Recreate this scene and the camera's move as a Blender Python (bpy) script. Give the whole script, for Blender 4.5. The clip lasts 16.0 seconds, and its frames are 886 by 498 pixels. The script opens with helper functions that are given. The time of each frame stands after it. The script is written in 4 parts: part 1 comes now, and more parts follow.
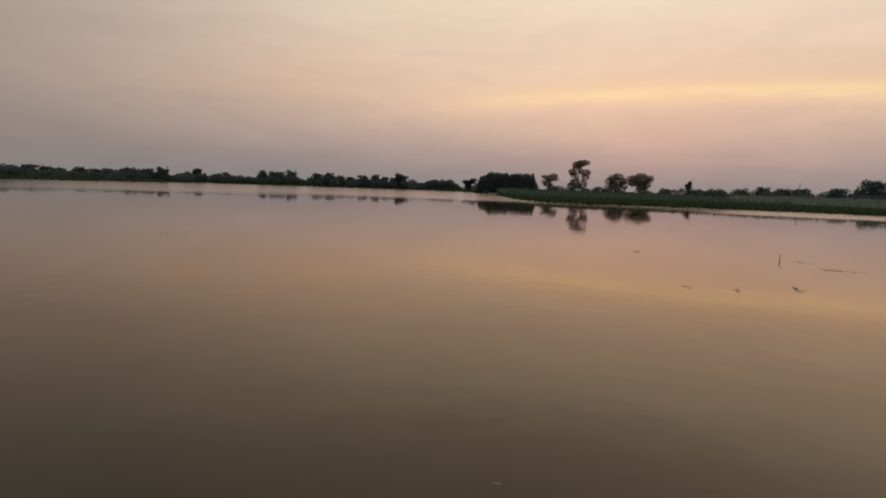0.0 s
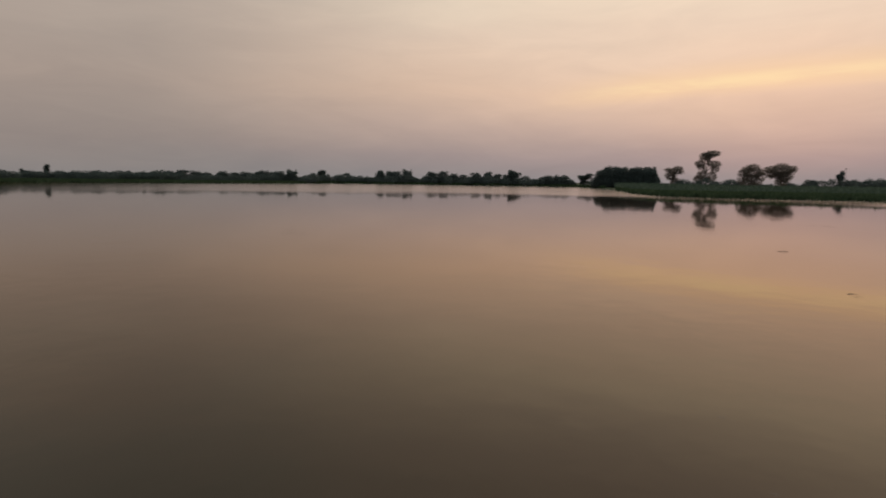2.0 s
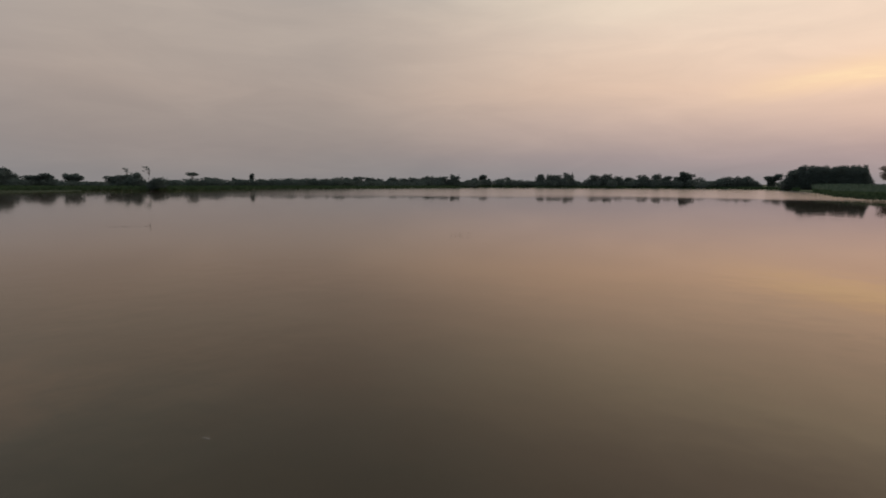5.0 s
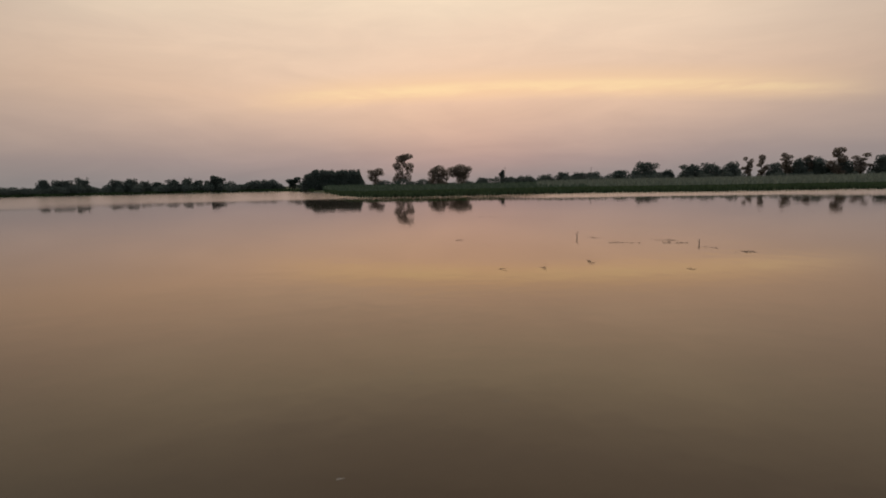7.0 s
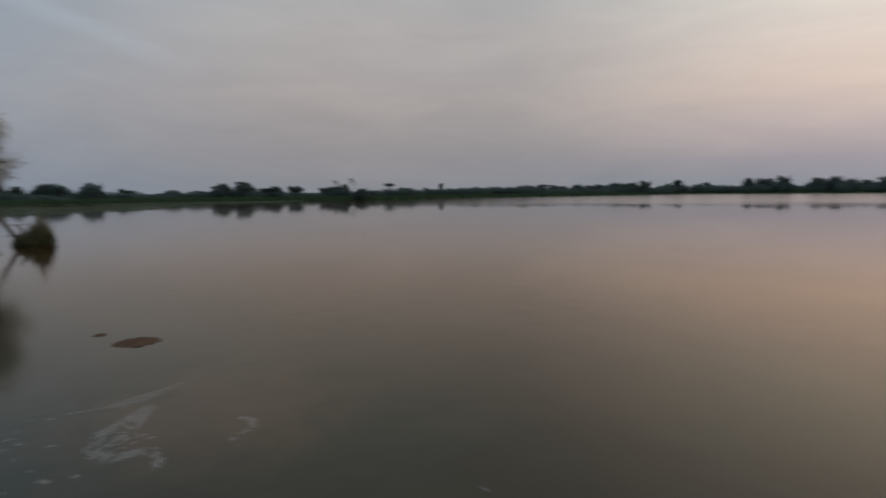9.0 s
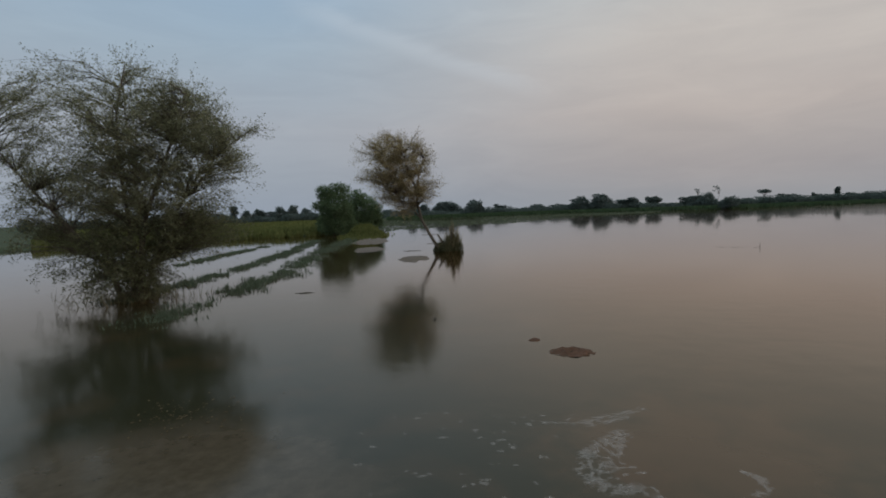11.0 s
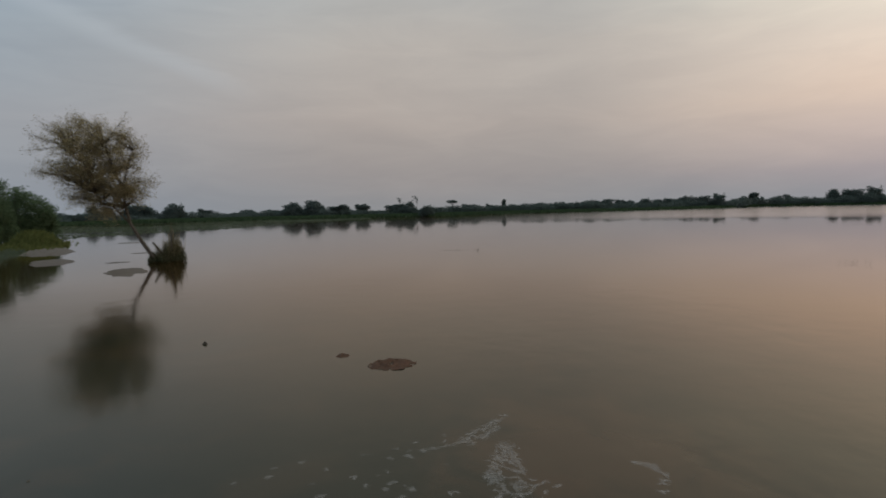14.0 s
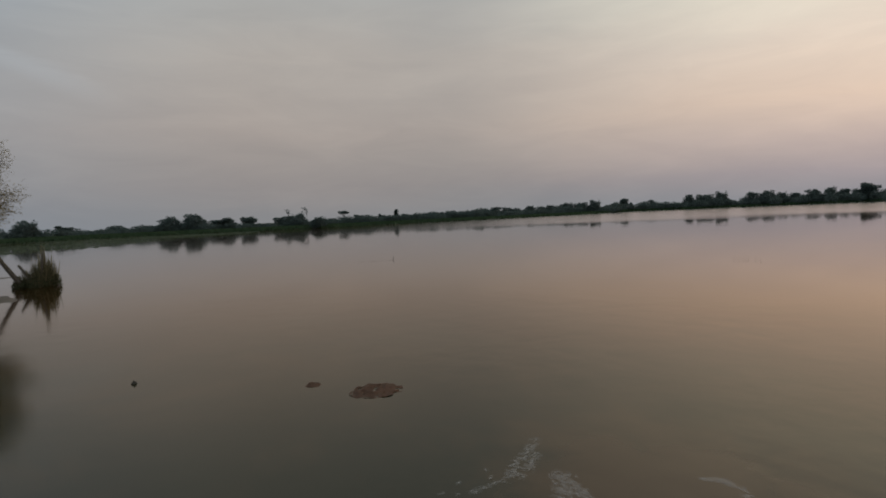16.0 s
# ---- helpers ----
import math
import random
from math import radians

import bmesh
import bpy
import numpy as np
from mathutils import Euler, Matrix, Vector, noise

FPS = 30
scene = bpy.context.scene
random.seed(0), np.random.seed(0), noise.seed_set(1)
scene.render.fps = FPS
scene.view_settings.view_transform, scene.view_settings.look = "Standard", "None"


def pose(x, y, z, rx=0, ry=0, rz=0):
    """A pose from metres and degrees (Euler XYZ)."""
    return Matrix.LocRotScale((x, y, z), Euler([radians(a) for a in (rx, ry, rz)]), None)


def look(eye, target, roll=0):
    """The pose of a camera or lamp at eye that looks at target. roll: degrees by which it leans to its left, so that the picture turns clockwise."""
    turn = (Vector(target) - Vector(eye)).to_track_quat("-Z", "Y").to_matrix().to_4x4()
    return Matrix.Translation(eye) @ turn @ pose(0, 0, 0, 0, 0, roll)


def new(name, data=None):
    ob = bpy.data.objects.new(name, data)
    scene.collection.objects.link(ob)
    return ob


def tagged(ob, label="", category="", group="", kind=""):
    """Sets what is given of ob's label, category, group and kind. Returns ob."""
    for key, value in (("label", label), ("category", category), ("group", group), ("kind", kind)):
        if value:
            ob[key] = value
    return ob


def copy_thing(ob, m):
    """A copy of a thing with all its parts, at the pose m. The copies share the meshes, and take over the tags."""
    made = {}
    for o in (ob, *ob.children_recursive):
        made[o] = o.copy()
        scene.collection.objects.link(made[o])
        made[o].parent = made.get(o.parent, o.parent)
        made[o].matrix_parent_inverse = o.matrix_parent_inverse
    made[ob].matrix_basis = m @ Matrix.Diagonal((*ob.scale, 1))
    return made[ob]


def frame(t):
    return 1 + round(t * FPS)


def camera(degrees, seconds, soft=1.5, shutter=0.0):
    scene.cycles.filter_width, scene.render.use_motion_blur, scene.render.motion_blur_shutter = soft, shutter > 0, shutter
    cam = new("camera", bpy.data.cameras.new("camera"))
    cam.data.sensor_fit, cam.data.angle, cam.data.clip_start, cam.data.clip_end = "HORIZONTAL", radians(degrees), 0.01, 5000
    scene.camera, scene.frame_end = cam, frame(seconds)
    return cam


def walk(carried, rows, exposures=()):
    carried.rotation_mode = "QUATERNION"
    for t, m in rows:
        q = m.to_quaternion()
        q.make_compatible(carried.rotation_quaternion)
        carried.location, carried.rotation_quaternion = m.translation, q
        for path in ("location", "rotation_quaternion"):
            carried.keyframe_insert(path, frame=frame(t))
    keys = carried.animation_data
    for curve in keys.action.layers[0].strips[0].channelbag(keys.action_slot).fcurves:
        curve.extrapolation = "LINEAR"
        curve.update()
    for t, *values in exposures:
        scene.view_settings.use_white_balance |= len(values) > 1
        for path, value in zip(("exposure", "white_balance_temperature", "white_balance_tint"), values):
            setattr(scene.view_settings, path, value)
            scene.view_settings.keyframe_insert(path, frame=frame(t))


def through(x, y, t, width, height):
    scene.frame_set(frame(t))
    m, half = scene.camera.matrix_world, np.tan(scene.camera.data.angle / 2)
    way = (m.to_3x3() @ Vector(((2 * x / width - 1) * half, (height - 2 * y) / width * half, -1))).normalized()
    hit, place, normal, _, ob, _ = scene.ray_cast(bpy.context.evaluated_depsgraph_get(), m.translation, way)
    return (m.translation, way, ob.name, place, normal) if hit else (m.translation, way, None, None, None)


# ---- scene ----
cam = camera(77.9, 16.0, soft=1.8, shutter=0.4)
PATH = [
    (0, (0.002, 0.003, 2.602), (-2.144, 9.703, 1.463), 2.05),
    (0.5, (0.010, -0.046, 2.594), (-2.404, 9.577, 1.342), 1.28),
    (1, (0.020, 0.066, 2.566), (-2.752, 9.592, 1.314), 1.14),
    (1.5, (0.013, 0.307, 2.539), (-3.306, 9.663, 1.338), 0.99),
    (2, (-0.164, 0.880, 2.542), (-4.244, 9.925, 1.301), 0.89),
    (2.5, (-0.283, 1.203, 2.511), (-5.281, 9.761, 1.175), 0.84),
    (3, (-0.266, 1.146, 2.442), (-6.098, 9.159, 1.118), 0.15),
    (3.2, (-0.257, 1.097, 2.438), (-6.345, 8.920, 1.119), 0.03),
    (4.25, (-0.300, 0.780, 2.520), (-7.131, 7.978, 1.284), 0.10),
    (5.3, (-0.331, 0.373, 2.597), (-6.416, 8.229, 1.470), 0.09),
    (5.5, (-0.328, 0.289, 2.624), (-5.997, 8.458, 1.559), -0.12),
    (6, (-0.198, -0.025, 2.671), (-3.817, 9.239, 1.638), 0.10),
    (6.5, (-0.016, -0.277, 2.713), (-1.031, 9.614, 1.648), -0.19),
    (7, (0.122, -0.272, 2.715), (0.989, 9.619, 1.525), -1.05),
    (7.5, (0.130, -0.073, 2.685), (0.578, 9.847, 1.504), -1.31),
    (8, (-0.089, 0.452, 2.591), (-2.701, 10.030, 1.390), -1.47),
    (8.5, (-0.897, 0.498, 2.563), (-7.130, 8.232, 1.414), -0.87),
    (9, (-1.759, 0.273, 2.639), (-10.334, 5.310, 1.590), -0.58),
    (9.4, (-2.078, 0.053, 2.625), (-11.617, 2.953, 1.852), -1.70),
    (9.7, (-2.304, -0.337, 2.675), (-12.193, 1.024, 2.074), -2.59),
    (10.75, (-2.900, -0.850, 2.610), (-12.830, -1.806, 1.912), -2.20),
    (11.8, (-3.454, -1.364, 2.523), (-13.417, -1.019, 1.732), -1.73),
    (12, (-3.534, -1.432, 2.499), (-13.447, -0.443, 1.626), -1.71),
    (12.5, (-3.691, -1.699, 2.525), (-13.333, 0.802, 1.638), -0.46),
    (13, (-3.974, -1.878, 2.528), (-13.454, 1.166, 1.598), -0.93),
    (13.5, (-4.209, -2.185, 2.497), (-13.549, 1.292, 1.679), -1.06),
    (14, (-4.324, -2.524, 2.558), (-13.390, 1.632, 1.827), -1.30),
    (14.5, (-4.669, -2.673, 2.501), (-13.458, 2.037, 1.742), -2.65),
    (15, (-5.065, -2.956, 2.551), (-13.705, 2.029, 1.847), -2.83),
    (15.5, (-5.492, -3.249, 2.519), (-13.831, 2.236, 1.902), -2.75),
    (16, (-5.710, -3.441, 2.558), (-13.778, 2.435, 1.943), -2.53),
]
EXPOSURES = [(0.0, -0.2, 6450, 10), (1.5, -0.2, 6450, 10), (3.0, -0.06, 5980, 9), (5.3, -0.06, 6250, 9), (6.0, -0.17, 6550, 10), (8.2, -0.19, 6480, 10),
             (9.0, 0.0, 5400, 4), (9.7, 0.2, 5300, 2), (11.8, 0.3, 5700, 4), (12.5, 0.23, 5650, 3), (13.5, 0.23, 5600, 3), (14.1, 0.07, 5700, 3), (14.6, 0.05, 5550, 3), (16.0, -0.05, 5700, 3)]
walk(cam, [(t, look(eye, target, roll)) for t, eye, target, roll in PATH], EXPOSURES)


# ---- sky and light ----
def lin(r, g, b):
    """Linear colour from 0..255 display values."""
    return tuple(((v / 255 + 0.055) / 1.055) ** 2.4 if v > 10 else v / 255 / 12.92 for v in (r, g, b)) + (1.0,)


class Nodes:
    """A short way to write node trees."""

    def __init__(self, tree):
        self.tree = tree
        tree.nodes.clear()

    def add(self, kind, inputs=(), **props):
        node = self.tree.nodes.new(kind)
        if "operation" in props:
            node.operation = props["operation"]
        if "blend_type" in props:
            node.blend_type = props["blend_type"]
        if "interpolation_type" in props:
            node.interpolation_type = props["interpolation_type"]
        for key, value in dict(inputs).items():
            socket = node.inputs[key]
            if isinstance(value, bpy.types.NodeSocket):
                self.tree.links.new(value, socket)
            else:
                socket.default_value = value
        return node

    def math(self, op, a, b=0.0, c=0.0):
        return self.add("ShaderNodeMath", {0: a, 1: b, 2: c}, operation=op).outputs[0]

    def span(self, v, a, b, c=0.0, d=1.0):
        """v from a..b to c..d, smooth and clamped."""
        return self.add("ShaderNodeMapRange", {"Value": v, "From Min": a, "From Max": b, "To Min": c, "To Max": d},
                        interpolation_type="SMOOTHSTEP").outputs[0]

    def ramp(self, v, stops):
        node = self.add("ShaderNodeValToRGB", {"Fac": v})
        el = node.color_ramp.elements
        el[0].position, el[0].color = stops[0]
        el[1].position, el[1].color = stops[-1]
        for p, c in stops[1:-1]:
            el.new(p).color = c
        return node.outputs["Color"]

    def mix(self, fac, a, b, blend="MIX"):
        return self.add("ShaderNodeMixRGB", {"Fac": fac, "Color1": a, "Color2": b}, blend_type=blend).outputs[0]

    def noise(self, vector, scale, detail=3.0, rough=0.55, distortion=0.0):
        return self.add("ShaderNodeTexNoise", {"Vector": vector, "Scale": scale, "Detail": detail, "Roughness": rough,
                                               "Distortion": distortion}).outputs["Fac"]

    def stretch(self, vector, x, y, z):
        return self.add("ShaderNodeVectorMath", {0: vector, 1: (x, y, z)}, operation="MULTIPLY").outputs[0]


SUNSET = radians(8)            # compass bearing of the afterglow, from +y towards +x

world = bpy.data.worlds.new("dusk")
scene.world = world
world.use_nodes = True
n = Nodes(world.node_tree)
ray = n.add("ShaderNodeTexCoord").outputs["Generated"]
axis = n.add("ShaderNodeSeparateXYZ", {0: ray})
X, Y, Z = axis.outputs
flat = n.math("SQRT", n.math("MAXIMUM", n.math("SUBTRACT", 1.0, n.math("MULTIPLY", Z, Z)), 0.001))
toward = n.math("ADD", n.math("MULTIPLY", X, math.sin(SUNSET)), n.math("MULTIPLY", Y, math.cos(SUNSET)))
toward = n.math("DIVIDE", toward, flat)
cloud_ray = n.stretch(ray, 1.0, 1.0, 4.5)
soft_noise = n.noise(cloud_ray, 1.6, 4.0)
fine_noise = n.noise(cloud_ray, 5.0, 5.0, 0.6, 0.6)
height = n.math("ADD", Z, n.math("MULTIPLY", n.math("SUBTRACT", soft_noise, 0.5), 0.09))
WARM = [(0.0, lin(158, 150, 149)), (0.045, lin(182, 163, 159)), (0.10, lin(220, 190, 174)), (0.165, lin(254, 216, 187)),
        (0.25, (1.03, 0.78, 0.59, 1)), (0.34, (1.10, 0.92, 0.69, 1)), (0.46, (0.92, 0.785, 0.65, 1)), (0.75, (0.72, 0.70, 0.66, 1)), (1.0, (0.9, 0.92, 0.94, 1))]
MID = [(0.0, lin(147, 141, 138)), (0.06, lin(160, 147, 140)), (0.15, lin(181, 163, 151)), (0.27, lin(191, 175, 162)),
       (0.42, lin(182, 177, 170)), (0.75, (0.52, 0.52, 0.51, 1)), (1.0, (0.9, 0.92, 0.94, 1))]
COOL = [(0.0, lin(145, 145, 149)), (0.06, lin(152, 151, 153)), (0.15, lin(160, 157, 158)), (0.27, lin(157, 162, 167)),
        (0.42, lin(149, 163, 176)), (0.75, (0.36, 0.41, 0.46, 1)), (1.0, (0.9, 0.92, 0.94, 1))]
warm, between, cool = n.ramp(height, WARM), n.ramp(height, MID), n.ramp(height, COOL)
veil = n.mix(n.span(toward, -0.55, 0.20), cool, between)
veil = n.mix(n.span(toward, 0.45, 1.06), veil, warm)
# thin cloud: broad uneven brightness
veil = n.mix(1.0, veil, n.ramp(fine_noise, [(0.25, (0.94, 0.942, 0.95, 1)), (0.75, (1.06, 1.055, 1.045, 1))]), "MULTIPLY")
# the lit yellow cloud bar low over the afterglow
bar_h = n.math("ADD", n.math("ADD", Z, n.math("MULTIPLY", n.math("POWER", n.math("ABSOLUTE", n.math("SUBTRACT", X, 0.165)), 2.0), 0.165)), n.math("MULTIPLY", n.math("SUBTRACT", fine_noise, 0.5), 0.012))
bar = n.math("MULTIPLY", n.span(bar_h, 0.138, 0.162), n.span(bar_h, 0.205, 0.166))
lit = n.math("ADD", n.math("MULTIPLY", X, math.sin(radians(15))), n.math("MULTIPLY", Y, math.cos(radians(15))))
lit = n.math("DIVIDE", lit, flat)
bar = n.math("MULTIPLY", bar, n.span(lit, 0.85, 0.955))
veil = n.mix(n.math("MULTIPLY", bar, 0.58), veil, (1.14, 0.78, 0.45, 1))
# its bright torn core
torn = n.noise(n.stretch(ray, 3.0, 3.0, 22.0), 2.2, 5.0, 0.6, 0.4)
core_h = n.math("ADD", bar_h, n.math("MULTIPLY", n.math("SUBTRACT", torn, 0.5), 0.022))
core = n.math("MULTIPLY", n.span(core_h, 0.154, 0.165), n.span(core_h, 0.180, 0.167))
core = n.math("MULTIPLY", core, n.math("MULTIPLY", n.span(lit, 0.87, 0.95), n.span(torn, 0.30, 0.62)))
veil = n.mix(n.math("MULTIPLY", core, 0.55), veil, (1.22, 0.93, 0.52, 1))


# thicker cloud towards the east
veil = n.mix(n.span(X, 0.40, 0.75, 0.0, 0.22), veil, (0.30, 0.29, 0.30, 1))


# a pale streak high over the far end of the lake
def bearing(az, el):
    az, el = radians(az), radians(el)
    return Vector((math.sin(az) * math.cos(el), math.cos(az) * math.cos(el), math.sin(el)))


plane = bearing(-104.5, 18.6).cross(bearing(-88.5, 13.2)).normalized()
off = n.add("ShaderNodeVectorMath", {0: ray, 1: plane}, operation="DOT_PRODUCT").outputs["Value"]
off = n.math("ADD", off, n.math("MULTIPLY", n.math("SUBTRACT", fine_noise, 0.5), 0.03))
wisp = n.math("MULTIPLY", n.span(off, -0.022, 0.0), n.span(off, 0.026, 0.0))
mid = bearing(-97, 16.2)
near_mid = n.add("ShaderNodeVectorMath", {0: ray, 1: mid}, operation="DOT_PRODUCT").outputs["Value"]
wisp = n.math("MULTIPLY", wisp, n.span(near_mid, 0.968, 0.993))
veil = n.mix(n.math("MULTIPLY", wisp, 0.22), veil, lin(198, 194, 192))
sky = n.add("ShaderNodeTexSky")
sky.sky_type = "NISHITA"
sky.sun_disc = False
sky.sun_elevation, sky.sun_rotation = radians(1.5), SUNSET
sky.air_density, sky.dust_density = 1.5, 3.0
clear = n.mix(1.0, sky.outputs[0], (0.1, 0.1, 0.1, 1), "MULTIPLY")
total = n.mix(0.92, clear, veil)
back = n.add("ShaderNodeBackground", {"Color": total, "Strength": 1.0})
n.add("ShaderNodeOutputWorld", {"Surface": back.outputs[0]})


# ---- materials ----
def material(name):
    m = bpy.data.materials.new(name)
    m.use_nodes = True
    return m, Nodes(m.node_tree)


def finish(n, colour, rough, normal=None, **more):
    inputs = {"Base Color": colour, "Roughness": rough}
    inputs.update(more)
    if normal:
        inputs["Normal"] = normal
    b = n.add("ShaderNodeBsdfPrincipled", inputs)
    n.add("ShaderNodeOutputMaterial", {"Surface": b.outputs[0]})


def leafy(name, dark, light, through=0.45):
    """Foliage: colour varies from clump to clump and from plant to plant."""
    m, n = material(name)
    isle = n.add("ShaderNodeNewGeometry").outputs["Random Per Island"]
    plant = n.add("ShaderNodeObjectInfo").outputs["Random"]
    where = n.add("ShaderNodeTexCoord").outputs["Object"]
    patch = n.noise(where, 0.7, 3.0)
    f = n.math("ADD", n.math("MULTIPLY", isle, 0.45), n.math("ADD", n.math("MULTIPLY", patch, 0.4), n.math("MULTIPLY", plant, 0.2)))
    colour = n.ramp(f, [(0.15, (*dark, 1)), (0.85, (*light, 1))])
    top = n.add("ShaderNodeBsdfDiffuse", {"Color": colour})
    shine = n.add("ShaderNodeBsdfTranslucent", {"Color": colour})
    both = n.add("ShaderNodeMixShader", {"Fac": through, 1: top.outputs[0], 2: shine.outputs[0]})
    n.add("ShaderNodeOutputMaterial", {"Surface": both.outputs[0]})
    return m


def earthy(name, dark, light, scale, rough=0.9, bump=0.4):
    m, n = material(name)
    where = n.add("ShaderNodeTexCoord").outputs["Object"]
    big, small = n.noise(where, scale, 4.0), n.noise(where, scale * 9, 4.0)
    f = n.math("ADD", n.math("MULTIPLY", big, 0.6), n.math("MULTIPLY", small, 0.4))
    relief = n.add("ShaderNodeBump", {"Height": small, "Strength": bump, "Distance": 0.05}).outputs[0]
    finish(n, n.ramp(f, [(0.3, (*dark, 1)), (0.7, (*light, 1))]), rough, relief, **{"Specular IOR Level": 0.15})
    return m


def water_material():
    m, n = material("silty_water")
    where = n.add("ShaderNodeTexCoord").outputs["Object"]
    far = n.add("ShaderNodeVectorMath", {0: where}, operation="LENGTH").outputs["Value"]
    silt = n.noise(where, 0.05, 4.0)
    drift = n.noise(n.stretch(where, 0.035, 0.14, 1.0), 1.0, 4.0, 0.6, 0.8)
    silt = n.math("ADD", n.math("MULTIPLY", silt, 0.4), n.math("MULTIPLY", drift, 0.6))
    clear = n.ramp(silt, [(0.33, (0.021, 0.0095, 0.0020, 1)), (0.67, (0.042, 0.0205, 0.0048, 1))])
    outfall = n.add("ShaderNodeVectorMath", {0: where, 1: (-12.0, -4.0, 0.0)}, operation="DISTANCE").outputs["Value"]
    stirred = n.math("ADD", outfall, n.math("MULTIPLY", n.math("SUBTRACT", n.noise(where, 0.35, 4.0), 0.5), 9.0))
    colour = n.mix(n.span(stirred, 15.0, 6.0), clear, (0.021, 0.0222, 0.0115, 1))
    cloud = n.math("MULTIPLY", n.span(n.noise(where, 0.6, 4.0, 0.6, 0.5), 0.48, 0.68), n.span(outfall, 12.0, 6.0))
    colour = n.mix(n.math("MULTIPLY", cloud, 0.7), colour, (0.042, 0.031, 0.015, 1))
    # shallows over the mud by the bank, and mud swirling up inside the foam
    shoal = n.add("ShaderNodeVectorMath", {0: where, 1: (-7.5, -4.3, 0.0)}, operation="DISTANCE").outputs["Value"]
    shoal = n.math("ADD", shoal, n.math("MULTIPLY", n.math("SUBTRACT", n.noise(where, 0.9, 4.0, 0.6), 0.5), 1.6))
    colour = n.mix(n.span(shoal, 2.8, 1.5, 0.0, 0.9), colour, n.ramp(n.noise(where, 5.0, 4.0, 0.65), [(0.3, (0.056, 0.044, 0.027, 1)), (0.7, (0.095, 0.074, 0.048, 1))]))
    swirl = n.add("ShaderNodeVectorMath", {0: where, 1: (-8.3, 0.42, 0.0)}, operation="DISTANCE").outputs["Value"]
    swirl = n.math("ADD", swirl, n.math("MULTIPLY", n.math("SUBTRACT", n.noise(where, 4.0, 4.0, 0.6, 0.8), 0.5), 0.9))
    colour = n.mix(n.span(swirl, 0.42, 0.05, 0.0, 0.75), colour, (0.055, 0.031, 0.016, 1))
    plume = n.add("ShaderNodeVectorMath", {0: where, 1: (-8.7, 1.1, 0.0)}, operation="DISTANCE").outputs["Value"]
    plume = n.math("ADD", plume, n.math("MULTIPLY", n.math("SUBTRACT", n.noise(where, 1.1, 4.0, 0.6, 0.8), 0.5), 2.6))
    colour = n.mix(n.span(plume, 2.1, 0.5, 0.0, 0.75), colour, (0.078, 0.046, 0.022, 1))
    small = n.noise(where, 1.3, 3.0, 0.5)
    swell = n.noise(where, 0.25, 2.0, 0.5)
    # a breeze ruffles the open water towards the north, in uneven lanes
    north = n.math("DIVIDE", n.add("ShaderNodeSeparateXYZ", {0: where}).outputs[1], n.math("MAXIMUM", far, 1.0))
    lanes = n.noise(n.stretch(where, 0.010, 0.030, 1.0), 1.0, 3.0, 0.5)
    edge = n.math("ADD", far, n.math("MULTIPLY", n.math("SUBTRACT", lanes, 0.5), 60.0))
    breeze = n.math("MULTIPLY", n.span(north, 0.35, 0.75), n.span(edge, 85.0, 125.0, 0.0, 0.8))
    east = n.math("DIVIDE", n.add("ShaderNodeSeparateXYZ", {0: where}).outputs[0], n.math("MAXIMUM", far, 1.0))
    lee = n.math("MULTIPLY", n.span(east, 0.14, 0.30), n.span(edge, 84.0, 106.0, 0.0, 0.95))
    breeze = n.math("MAXIMUM", breeze, lee)
    # faint cat's paws on the calm water
    paws = n.span(n.noise(where, 0.11, 4.0, 0.6, 0.6), 0.48, 0.68, 0.0, 0.009)
    amount = n.math("ADD", n.math("ADD", 0.0042, paws), n.math("MULTIPLY", breeze, 0.03))
    waves = n.math("ADD", n.math("MULTIPLY", small, n.span(far, 70.0, 18.0, 0.25, 0.9)), swell)
    relief = n.add("ShaderNodeBump", {"Height": waves, "Strength": 1.0, "Distance": amount}).outputs[0]
    rough = n.math("ADD", n.math("ADD", n.span(outfall, 9.0, 17.0, 0.09, 0.035), n.span(north, 0.65, 0.2, 0.0, 0.018)), n.math("MULTIPLY", breeze, 0.13))
    body = n.add("ShaderNodeBsdfDiffuse", {"Color": colour})
    share = n.add("ShaderNodeFresnel", {"IOR": 1.40, "Normal": relief}).outputs[0]
    tint = n.mix(n.span(share, 0.35, 0.8), (1.0, 0.895, 0.785, 1), (0.98, 0.955, 0.94, 1))
    mirror = n.add("ShaderNodeBsdfGlossy", {"Color": tint, "Roughness": rough, "Normal": relief})
    curve = n.math("SUBTRACT", n.math("ADD", n.math("MULTIPLY", share, 0.62), 1.05), n.math("MULTIPLY", n.math("MULTIPLY", share, share), 0.85))
    share = n.math("MINIMUM", n.math("MULTIPLY", share, curve), 0.95)
    # the mirror share is lower near the outfall
    share = n.math("MULTIPLY", share, n.span(outfall, 5.0, 20.0, 0.86, 1.0))
    both = n.add("ShaderNodeMixShader", {"Fac": share, 1: body.outputs[0], 2: mirror.outputs[0]})
    n.add("ShaderNodeOutputMaterial", {"Surface": both.outputs[0]})
    return m


